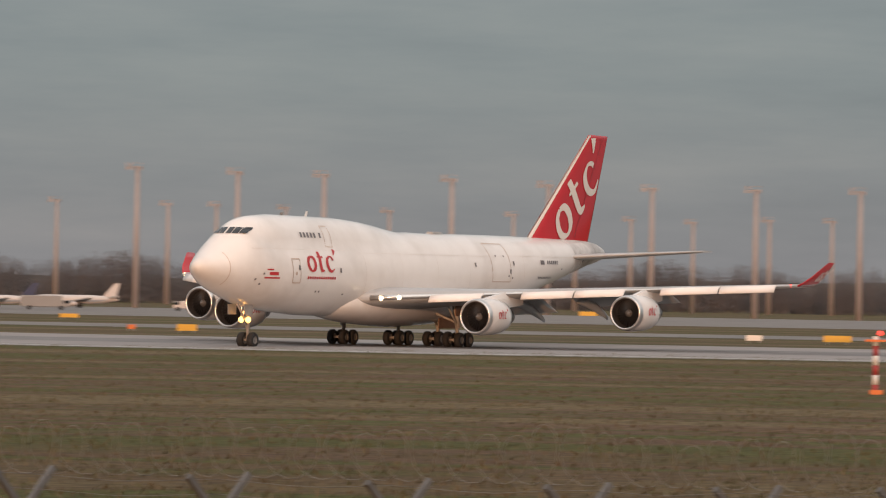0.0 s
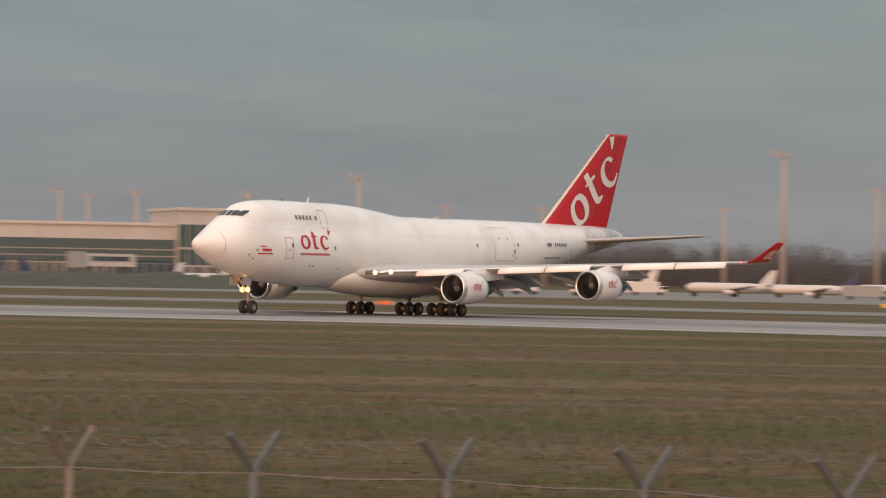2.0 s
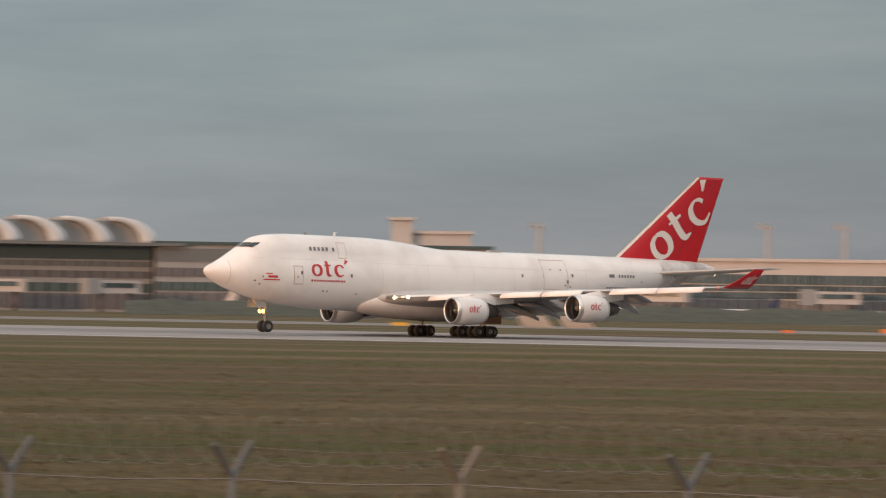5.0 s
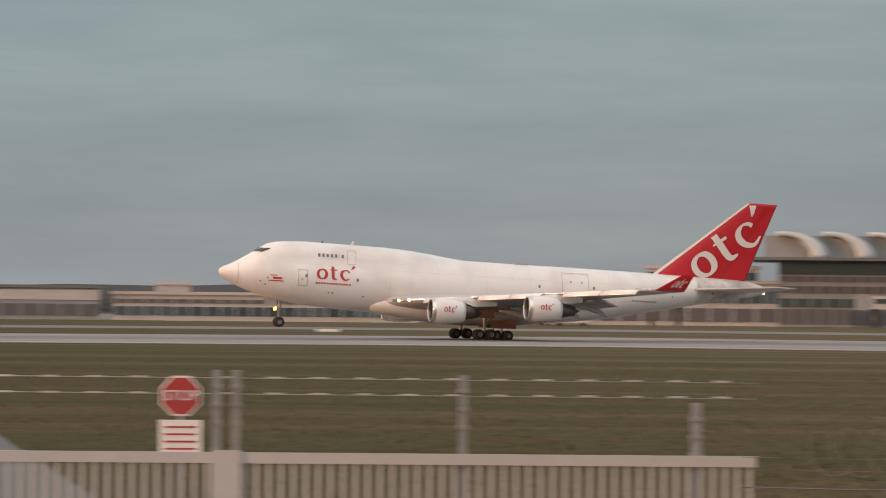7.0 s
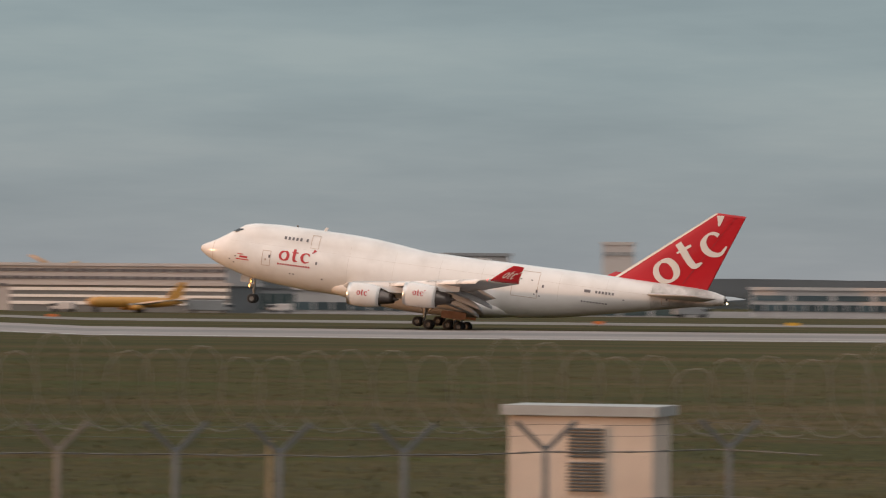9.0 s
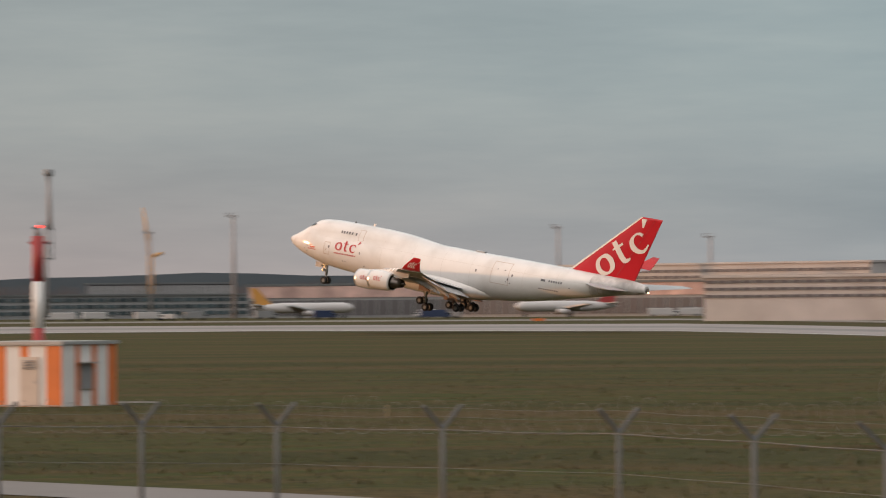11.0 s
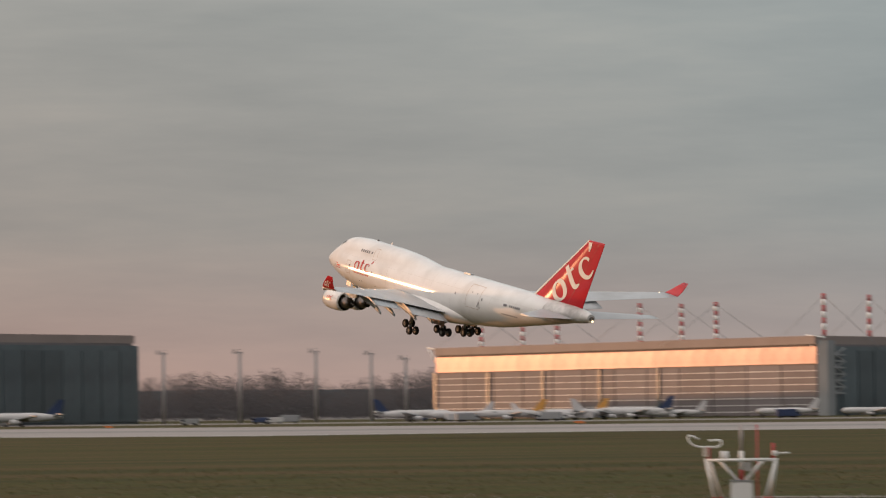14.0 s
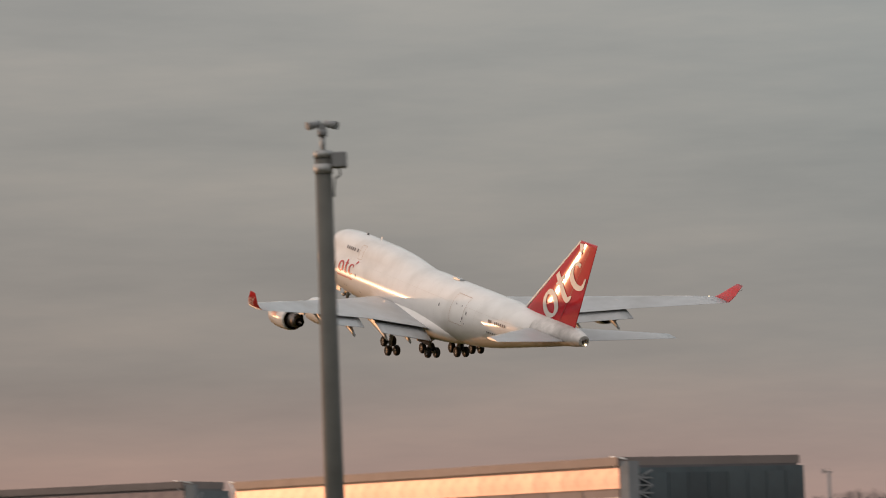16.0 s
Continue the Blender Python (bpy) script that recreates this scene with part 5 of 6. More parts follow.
# ---- camera pole close by ----
cp = empty("camera_pole", facing(50.34, 50, -0.62), "tall grey-brown wooden-looking pole with surveillance cameras on top", "pole")
M["pole"] = mat("weathered_pole", (0.092, 0.09, 0.08), 0.7, vary=0.2, scale=3, bump=0.3)
bm = bmesh.new()
tube(bm, (0, 0, 0), (0, 0, 9.87), 0.15, 0.105, seg=18)
part("pole_shaft", bm, M["pole"], cp)
bm = bmesh.new()
tube(bm, (0, 0, 9.6), (0, 0, 9.72), 0.118, seg=18)
tube(bm, (0, 0, 9.8), (0, 0, 9.89), 0.118, seg=18)
part("band_clamp", bm, M["steel"], cp)
bm = bmesh.new()
tube(bm, (0, 0, 9.87), (0, 0, 10.08), 0.035, seg=10)
part("neck", bm, M["steel"], cp)
bm = bmesh.new()
box(bm, 0.1, 0.3, -0.1, 0.1, 9.67, 9.87)
bmesh.ops.bevel(bm, geom=bm.edges[:], offset=0.015, segments=1, affect="EDGES")
part("junction_box", bm, M["facade_grey"], cp)
bm = bmesh.new()
pts = [Vector((0.2, 0, 9.68)), Vector((0.21, 0, 9.58)), Vector((0.14, 0, 9.53)), Vector((0.12, 0, 9.3))]
for p, q in zip(pts, pts[1:]):
    tube(bm, p, q, 0.012, seg=6)
part("cable", bm, M["black"], cp)
bm = bmesh.new()
tube(bm, (0, 0, 10.08), (0, 0, 10.16), 0.06, seg=10)
box(bm, -0.05, 0.05, -0.05, 0.05, 10.16, 10.24)
part("bracket", bm, M["facade_grey"], cp)
for s in (-1, 1):
    bm = bmesh.new()
    tube(bm, (s * 0.03, 0, 10.24), (s * 0.19, -0.08, 10.2), 0.045, 0.055, seg=10)
    part("surveillance_camera", bm, M["facade_grey"], cp)


# ---- grass tufts on the near field ----
def tufts(az0, az1, r0, r1, n, seed, material):
    rng = np.random.default_rng(seed)
    verts, faces = [], []
    az = rng.uniform(az0, az1, n)
    rr = r0 + (r1 - r0) * rng.random(n) ** 1.35
    for a, r in zip(az, rr):
        if (24 < a < 46 and 0.98 < r / np.interp(a, *zip(*PATH_NEAR)) < 1.12) or (r < 130 and np.interp(r, [48, 62, 85, 112], [-9.4, -6.7, -5.0, -3.8]) < a < -0.4):
            continue
        p = spot(a, r)
        hgt = rng.uniform(0.05, 0.17)
        for k in range(4):
            d = rng.uniform(0, math.tau)
            w = rng.uniform(0.012, 0.03)
            lean = rng.uniform(0.02, 0.16)
            c, s = math.cos(d), math.sin(d)
            b = (p.x + rng.uniform(-.45, .45), p.y + rng.uniform(-.45, .45))
            i = len(verts)
            verts += [(b[0] - w * s, b[1] + w * c, 0), (b[0] + w * s, b[1] - w * c, 0), (b[0] + lean * c, b[1] + lean * s, hgt)]
            faces.append((i, i + 1, i + 2))
    me = bpy.data.meshes.new("grass_tufts")
    me.from_pydata(verts, [], faces)
    me.materials.append(material)
    tagged(new("grass_tufts", me), "short dry winter grass tufts on the verge", "grass", kind="stuff")


M["straw"] = mat("dry_grass_blades", (0.115, 0.088, 0.048), 0.9, vary=0.35, scale=0.35)
M["blade"] = mat("green_grass_blades", (0.062, 0.060, 0.017), 0.9, vary=0.35, scale=0.35)
tufts(-68, -14, 36, 300, 26000, 11, M["straw"])
tufts(-68, -14, 40, 300, 14000, 12, M["blade"])
tufts(-14, 50, 50, 300, 22000, 13, M["blade"])
tufts(-14, 50, 50, 300, 9000, 14, M["straw"])

# ---- the freighter ----
# x counts aft of the nose, y to starboard, z above the ground; the object's origin lies below the main gear.
PIVOT = 33.4
FX = [0, .15, .6, 1.2, 2.4, 3.5, 4.7, 5.7, 7.1, 9.9, 14.8, 20, 23, 26, 28, 30, 36, 40, 43, 47, 50, 54, 58, 62, 65, 67, 68.6]
FTOP = [6.25, 6.6, 6.9, 7.15, 7.8, 8.5, 9.3, 9.95, 10.3, 10.48, 10.45, 10.4, 10.25, 9.95, 9.68, 9.48, 9.42, 9.45, 9.47, 9.47, 9.47, 9.44, 9.4, 9.36, 9.3, 9.15, 8.75]
FBOT = [6.15, 5.85, 5.5, 5.15, 4.6, 4.2, 3.85, 3.58, 3.25, 2.88, 2.55, 2.45, 2.4, 2.4, 2.4, 2.4, 2.42, 2.5, 2.7, 3.2, 3.75, 4.6, 5.45, 6.3, 6.95, 7.25, 7.6]
FWID = [0.05, .45, .9, 1.32, 1.95, 2.35, 2.65, 2.85, 3.05, 3.22, 3.25, 3.25, 3.25, 3.25, 3.25, 3.25, 3.25, 3.25, 3.25, 3.22, 3.12, 2.85, 2.4, 1.9, 1.4, 1.05, .62]


def fus(x):
    top, bot, wid = (float(np.interp(x, FX, a)) for a in (FTOP, FBOT, FWID))
    zc = bot + (top - bot) * 0.5
    if 3 < x < 32:
        zc = float(np.interp(x, [3, 7, 26, 32], [zc, 5.85, 5.9, zc]))
    mt = top if x < 4.7 else float(np.interp(x, [4.7, 7, 28, 32], [top, 9.15, 9.3, top]))
    a2 = float(np.interp(x, [4.2, 5.7, 8, 26, 31], [1.2, 2.05, 2.42, 2.4, 2.2]))
    return top, bot, wid, zc, mt, top - 2.45, a2


def fus_side(x, z):
    """Half-width of the hull at x and height z."""
    top, bot, wid, zc, mt, zu, a2 = fus(x)
    b = (mt - zc) if z > zc else (zc - bot)
    w = wid * math.sqrt(max(0, 1 - ((z - zc) / b) ** 2))
    if 4.2 < x < 31:
        w = max(w, a2 * math.sqrt(max(0, 1 - ((z - zu) / 2.45) ** 2)))
    return w


def fus_ring(x, n=44):
    top, bot, wid, zc, mt, zu, a2 = fus(x)
    pts = []
    for i in range(n):
        ph = math.tau * i / n
        c, s = math.cos(ph), math.sin(ph)
        b = (mt - zc) if s > 0 else (zc - bot)
        r = 1 / math.sqrt((c / wid) ** 2 + (s / b) ** 2)
        if 4.2 < x < 31 and s > 0:
            dz = zc - zu
            A, B, C = (c / a2) ** 2 + (s / 2.45) ** 2, 2 * dz * s / 2.45 ** 2, (dz / 2.45) ** 2 - 1
            d = B * B - 4 * A * C
            if d > 0:
                r = max(r, (-B + math.sqrt(d)) / (2 * A))
        pts.append(Vector((x - PIVOT, r * c, zc + r * s)))
    return pts


def hull_patch(bm, x0, x1, z0, z1, side=-1, off=0.025, nx=4, nz=4, skew=0.0, idx=0):
    """A thin patch lying on the hull's side."""
    g = []
    for j in range(nz + 1):
        z = z0 + (z1 - z0) * j / nz
        row = []
        for i in range(nx + 1):
            x = x0 + (x1 - x0) * i / nx + skew * (z - z0)
            row.append(bm.verts.new((x - PIVOT, side * (fus_side(x, z) + off), z)))
        g.append(row)
    for j in range(nz):
        for i in range(nx):
            f = bm.faces.new((g[j][i], g[j][i + 1], g[j + 1][i + 1], g[j + 1][i]))
            f.material_index, f.smooth = idx, True


def hull_frame(bm, x0, x1, z0, z1, w=0.07, side=-1, off=0.03):
    for a in ((x0, x1, z0, z0 + w), (x0, x1, z1 - w, z1), (x0, x0 + w, z0, z1), (x1 - w, x1, z0, z1)):
        hull_patch(bm, *a, side=side, off=off, nx=6, nz=8)


def stroke(pts, widths):
    """Left and right edge of a brush stroke through (u, v) points."""
    l, r = [], []
    for i, (u, v) in enumerate(pts):
        a, b = pts[max(i - 1, 0)], pts[min(i + 1, len(pts) - 1)]
        t = Vector((b[0] - a[0], b[1] - a[1])).normalized()
        w = widths[i] / 2 if hasattr(widths, "__len__") else widths / 2
        l.append((u - t.y * w, v + t.x * w))
        r.append((u + t.y * w, v - t.x * w))
    return l, r


def mark_strokes():
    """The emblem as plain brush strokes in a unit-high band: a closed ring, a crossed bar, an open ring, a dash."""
    return [
        smooth_line([(0.43, 0.77, 0.10), (0.22, 0.66, 0.16), (0.13, 0.42, 0.19), (0.20, 0.18, 0.17), (0.42, 0.06, 0.10), (0.64, 0.16, 0.19), (0.72, 0.42, 0.21), (0.64, 0.68, 0.18), (0.43, 0.77, 0.10)]),
        smooth_line([(1.16, 1.02, 0.20), (1.17, 0.7, 0.21), (1.17, 0.28, 0.21), (1.24, 0.10, 0.18), (1.46, 0.09, 0.05)]),
        smooth_line([(0.97, 0.755, 0.06), (1.17, 0.755, 0.09), (1.45, 0.755, 0.09)]),
        smooth_line([(2.30, 0.60, 0.13), (2.22, 0.73, 0.11), (2.04, 0.785, 0.08), (1.82, 0.66, 0.17), (1.75, 0.42, 0.21), (1.84, 0.18, 0.18), (2.05, 0.05, 0.12), (2.33, 0.17, 0.05)]),
        smooth_line([(2.45, 0.86, 0.05), (2.56, 0.99, 0.14), (2.66, 1.13, 0.22)]),
    ]


def emblem(bm, place):
    for line in mark_strokes():
        l, r = stroke([(p[0], p[1]) for p in line], [p[2] for p in line])
        vl, vr = [bm.verts.new(place(*p)) for p in l], [bm.verts.new(place(*p)) for p in r]
        for i in range(len(line) - 1):
            bm.faces.new((vl[i], vl[i + 1], vr[i + 1], vr[i]))


def foil(le, chord, thick, y, z, n=12, drop=0.0, vertical=False, skew=0.0):
    """A wing section from the leading edge le aft; y is the span place, z the height (swapped for a fin)."""
    up, low = [], []
    for i in range(n + 1):
        u = 0.5 * (1 - math.cos(math.pi * i / n))
        h = 5 * thick * (0.2969 * math.sqrt(u) - 0.126 * u - 0.3516 * u * u + 0.2843 * u ** 3 - 0.1036 * u ** 4) * chord
        up.append((u * chord, h))
        low.append((u * chord, -h * 0.75))
    loop = up + low[-2:0:-1]
    if vertical:
        return [Vector((le + a - PIVOT, h, z)) for a, h in loop]
    return [Vector((le + a - PIVOT, y, z + h - drop * a / chord)) for a, h in loop]


WY = [0.0, 3.2, 11.7, 20.5, 30.0]
WLE = [17.6, 20.6, 28.3, 36.2, 45.0]
WTE = [37.2, 37.2, 38.2, 43.0, 48.9]
WZ = [3.75, 3.95, 4.55, 5.15, 5.75]
WTH = [0.125, 0.125, 0.10, 0.09, 0.085]


def wing_at(y):
    return tuple(float(np.interp(y, WY, a)) for a in (WLE, WTE, WZ, WTH))


BLADE = shared_box("fan_blade", 0.04, 0.2, 0.82, M["fan"])


def build_wing(root, side):
    """side -1: port, 1: starboard. The wing hinges at its root, so its own origin lies there."""
    hinge = Vector((30 - PIVOT, side * 3.0, 3.9))
    inv = Matrix.Translation(-hinge)

    def sub(name, bm, material, parent, label="", smooth=False):
        bmesh.ops.transform(bm, matrix=inv, verts=bm.verts[:])
        return part(name, bm, material, parent, label, smooth)

    bm = bmesh.new()
    rings = []
    for k in range(19):
        y = 1.5 + (30 - 1.5) * k / 18
        le, te, z, th = wing_at(y)
        rings.append(foil(le, te - le, th, side * y, z, drop=0.35 * (1 - y / 30)))
    loft(bm, rings)
    wing = sub("wing", bm, M["grey_wing"], None)
    wing.parent = root
    wing.location = hinge
    tagged(wing, "swept pale grey wing, bending upwards in flight")
    # bright metal leading edge
    bm = bmesh.new()
    rings = []
    for k in range(16):
        y = 3.4 + 26.4 * k / 15
        le, te, z, th = wing_at(y)
        c = te - le
        rings.append([p + Vector((-0.03, 0, 0)) for p in foil(le, c * 0.13, th * 2.6, side * y, z + 0.01, n=6)])
    loft(bm, rings)
    sub("leading_edge_slat", bm, M["alu"], wing, "bright bare-metal slat")
    # drooped leading-edge flaps
    for y0, y1 in ((7.2, 10.4), (12.9, 16.1), (16.2, 19.3), (21.6, 25.2), (25.3, 28.8)):
        bm = bmesh.new()
        rings = []
        for k in range(4):
            y = y0 + (y1 - y0) * k / 3
            le, te, z, th = wing_at(y)
            loop = ((0.25, 0.16), (-0.1, 0.12), (-0.42, -0.12), (-0.62, -0.46), (-0.56, -0.50), (-0.34, -0.2), (-0.05, 0.02), (0.25, 0.08))
            rings.append([Vector((le + a - PIVOT, side * y, z + b)) for a, b in loop])
        loft(bm, rings)
        sub("leading_edge_flap", bm, M["white"], wing, "white drooped leading-edge flap")
    # flaps set for take-off
    for y0, y1, ch in ((3.6, 10.6, 3.6), (13.0, 20.0, 2.6)):
        bm = bmesh.new()
        rings = []
        for k in range(7):
            y = y0 + (y1 - y0) * k / 6
            le, te, z, th = wing_at(y)
            zz = z - 0.35 * (1 - y / 30)
            rings.append([Vector((p.x, p.y, p.z)) for p in foil(te - ch * 0.4, ch * 0.92, 0.11, side * y, zz - 0.12, n=8, drop=ch * 0.3)])
        loft(bm, rings)
        sub("flap", bm, M["grey_wing"], wing, "trailing-edge flap lowered for take-off")
    # flap track fairings
    for y in (6.3, 9.6, 14.6, 18.4):
        le, te, z, th = wing_at(y)
        bm = bmesh.new()
        rr = []
        for k in range(11):
            u = k / 10
            rad = 0.40 * math.sin(math.pi * min(u * 0.8 + 0.08, 1)) ** 0.8
            cx, cz = te - 4.2 + 5.7 * u, z - 0.7 - 1.35 * u * u
            rr.append([Vector((cx - PIVOT, side * y + 0.55 * rad * math.cos(a * math.tau / 12), cz + rad * math.sin(a * math.tau / 12))) for a in range(12)])
        loft(bm, rr)
        sub("flap_track_fairing", bm, M["grey_wing"], wing)
    # winglet
    bm = bmesh.new()
    rings = []
    for u in (0, 0.12, 0.35, 0.7, 1.0):
        le = 45.3 + 2.85 * u
        ch = 3.5 * (1 - u) + 1.35 * u
        rings.append(foil(le, ch, 0.08, side * (30 + 0.4 * min(u / 0.2, 1) + 1.1 * u), 5.75 + 0.05 * min(u / 0.2, 1) + 1.9 * u, n=8))
    loft(bm, rings)
    sub("winglet", bm, M["red"], wing, "red upturned winglet")
    bm = bmesh.new()

    def on_winglet(u, v):
        s = 0.25 + v * 0.5
        return Vector((46.25 + 1.9 * s + u * 0.6 - PIVOT, side * (30.4 + 1.1 * s + 0.19), 5.66 + 1.9 * s))
    emblem(bm, on_winglet)
    sub("winglet_emblem", bm, M["logo_white"], wing)
    # engines
    for y, xi, zi in ((11.6, 23.4, 2.72), (20.4, 32.7, 3.25)):
        o = (xi - PIVOT, side * y, zi)
        bm = bmesh.new()
        prof = [(1.05, 0.0), (1.05, 1.14), (0.5, 1.15), (0.12, 1.2), (0.0, 1.3), (0.1, 1.39), (0.5, 1.46), (1.5, 1.5), (2.8, 1.46), (3.7, 1.34), (4.15, 1.24), (4.1, 1.16), (3.4, 1.05)]
        idx = [3, 2, 2, 1, 1, 1, 0, 0, 0, 0, 0, 2]
        lathe(bm, prof, o, idx=idx)
        sub("engine_nacelle", bm, [M["white"], M["alu"], M["core"], M["fan"]], wing, "white nacelle with bare-metal intake lip")
        for k in range(26):
            m4 = inv @ Matrix.Translation(o) @ Matrix.Rotation(k * math.tau / 26, 4, "X") @ Matrix.Translation((0.85, 0, 0.3)) @ Matrix.Rotation(radians(35), 4, "Z")
            blade = new("fan_blade", BLADE)
            blade.parent = wing
            blade.matrix_local = m4
        bm = bmesh.new()
        lathe(bm, [(0.35, 0.0), (0.5, 0.16), (0.75, 0.3), (1.0, 0.36)], o, seg=16)
        sub("spinner", bm, M["hub"], wing, "pale fan spinner", True)
        bm = bmesh.new()
        lathe(bm, [(3.3, 1.0), (4.2, 0.92), (5.2, 0.72), (5.9, 0.56), (5.85, 0.5), (5.4, 0.45)], o, seg=22)
        lathe(bm, [(5.3, 0.42), (5.9, 0.3), (6.5, 0.05)], o, seg=18)
        sub("exhaust_nozzle", bm, M["core"], wing, "dark heat-stained exhaust nozzle")
        le, te, z, th = wing_at(y)
        bm = bmesh.new()
        rr = []
        for u in range(8):
            v = u / 7
            xx = xi + 1.2 + (le + 3.4 - xi - 1.2) * v
            w = 0.24 * math.sin(math.pi * (0.12 + 0.8 * v)) + 0.04
            hi = min(zi + 1.42 + (z + 0.25 - zi - 1.42) * min(v * 1.6, 1), z + 0.3)
            lo = zi + 1.1 + (z - 0.5 - zi - 1.1) * max(0, (v - 0.65) / 0.35)
            if v > 0.45:
                lo -= 0.35
            rr.append([Vector((xx - PIVOT, side * y + sx * w, zz)) for sx, zz in ((-1, lo), (1, lo), (1, (lo + hi) / 2), (0.6, hi), (-0.6, hi), (-1, (lo + hi) / 2))])
        loft(bm, rr, smooth=False)
        sub("pylon", bm, M["white"], wing)
        bm = bmesh.new()

        def on_cowl(u, v, s=-1):
            h = (v - 0.5) * 0.72
            yy = math.sqrt(max(0.01, 1.53 ** 2 - h * h))
            return Vector((xi + 1.35 + u * 0.58 - PIVOT, side * y + s * yy, zi + 0.2 + h))
        emblem(bm, on_cowl)
        sub("nacelle_emblem", bm, M["logo_red"], wing)
    # landing lights in the wing root, position light near the tip
    for y in (4.1, 5.2):
        le, te, z, th = wing_at(y)
        bm = bmesh.new()
        bmesh.ops.create_uvsphere(bm, u_segments=12, v_segments=8, radius=0.2, matrix=Matrix.Translation((le + 0.02 - PIVOT, side * y, z)))
        sub("landing_light", bm, M["lamp_w"], wing, "lit landing light", True)
    bm = bmesh.new()
    bmesh.ops.create_uvsphere(bm, u_segments=10, v_segments=6, radius=0.14, matrix=Matrix.Translation((44.9 - PIVOT, side * 29.6, 5.75)))
    sub("position_light", bm, M["red_lamp" if side < 0 else "lamp_w"], wing, "", True)
    return wing


def wheel_mesh():
    bm = bmesh.new()
    lathe(bm, [(-0.24, 0.30), (-0.25, 0.52), (-0.17, 0.61), (0, 0.63), (0.17, 0.61), (0.25, 0.52), (0.24, 0.30)], axis="Y", seg=20, idx=[0] * 6)
    for s in (-1, 1):
        lathe(bm, [(s * 0.24, 0.30), (s * 0.17, 0.26), (s * 0.19, 0.12), (s * 0.26, 0.0)], axis="Y", seg=16, idx=[1] * 3)
    bmesh.ops.recalc_face_normals(bm, faces=bm.faces[:])
    me = bpy.data.meshes.new("wheel")
    bm.to_mesh(me)
    bm.free()
    me.materials.append(M["black"])
    me.materials.append(M["hub"])
    return me


def build_aircraft():
    root = empty("cargo_aircraft", Matrix.Identity(4), "white four-engined freighter with a red tail fin on its take-off run", "aircraft")
    bm = bmesh.new()
    xs = sorted(set([0, .05, .15, .35, .6, .9, 1.2, 1.7, 2.4] + [2.4 + 1.1 * i for i in range(61) if 2.4 + 1.1 * i < 68.5] + [68.6]))
    loft(bm, [fus_ring(x) for x in xs])
    for f in bm.faces:
        if f.calc_center_median().x > 60.0 - PIVOT:
            f.material_index = 1
    part("fuselage", bm, [M["white"], M["tail_white"]], root, "white painted fuselage with an upper-deck hump")
    # radome seam
    bm = bmesh.new()
    for z0, z1 in ((4.9, 6.0), (6.0, 7.4)):
        hull_patch(bm, 2.1, 2.14, z0, z1, nz=10, nx=1)
        hull_patch(bm, 2.1, 2.14, z0, z1, nz=10, nx=1, side=1)
    part("radome_seam", bm, M["line"], root)
    # wing-to-body fairing
    bm = bmesh.new()
    rr = []
    for k in range(17):
        u = k / 16
        x = 16.5 + 27 * u
        w = 0.2 + 3.75 * math.sin(math.pi * min(1, u * 1.02)) ** 0.42
        hh = 0.3 + 1.75 * math.sin(math.pi * u) ** 0.55
        rr.append([Vector((x - PIVOT, w * math.cos(a * math.tau / 20), 3.65 + hh * math.sin(a * math.tau / 20))) for a in range(20)])
    loft(bm, rr)
    part("belly_fairing", bm, M["white"], root)
    # fin
    bm = bmesh.new()
    rings = []
    for u in (0, 0.03, 0.25, 0.5, 0.75, 0.97, 1.0):
        le = 54.2 + (66.2 - 54.2) * u
        te = 66.2 + (70.0 - 66.2) * u
        rings.append(foil(le, te - le, 0.085, 0, 8.9 + (18.95 - 8.9) * u, vertical=True))
    loft(bm, rings)
    fin = part("tail_fin", bm, M["red"], root, "tall red tail fin with a pale emblem and white leading edge")
    bm = bmesh.new()
    for s in (-1, 1):
        q = [bm.verts.new(p) for p in ((54.25 - PIVOT, s * 0.06, 9.3), (54.75 - PIVOT, s * 0.2, 9.3), (66.45 - PIVOT, s * 0.1, 18.9), (66.1 - PIVOT, s * 0.06, 18.9))]
        bm.faces.new(q)
    part("fin_leading_edge", bm, M["logo_white"], fin)

    def on_fin(side):
        # the band climbs along the fin's sweep
        def f(u, v):
            # u runs up the sweep, v square to it
            x = 61.75 + 3.45 * (u - 0.4) - 2.45 * v
            z = 9.62 + 2.5 * (u - 0.4) + 3.0 * v
            lev = (z - 8.9) / 10.05
            le, ch = 54.2 + 12 * lev, 12.0 - 8.2 * lev
            uu = min(max((x - le) / ch, 0.02), 0.98)
            h = 5 * 0.085 * (0.2969 * math.sqrt(uu) - 0.126 * uu - 0.3516 * uu * uu + 0.2843 * uu ** 3 - 0.1036 * uu ** 4) * ch
            return Vector((x - PIVOT, side * (h * (1 if side > 0 else 0.75) + 0.06), z))
        return f
    for s in (-1, 1):
        bm = bmesh.new()
        emblem(bm, on_fin(s))
        part("fin_emblem", bm, M["logo_white"], fin)
    # rudder hinge line and its split
    for s in (-1, 1):
        bm = bmesh.new()
        rows = []
        for k in range(9):
            v = k / 8
            z, le, ch = 9.6 + 9.2 * v, 54.2 + 12 * (0.07 + 0.915 * v), 12.0 - 8.2 * (0.07 + 0.915 * v)
            h = 5 * 0.085 * 0.0605 * ch * (1 if s > 0 else 0.75) + 0.03
            rows.append([bm.verts.new((le + ch * q - PIVOT, s * h, z)) for q in (0.70, 0.709)])
        for p, q in zip(rows, rows[1:]):
            bm.faces.new((p[0], p[1], q[1], q[0]))
        part("rudder_hinge_line", bm, M["seam_red"], fin)
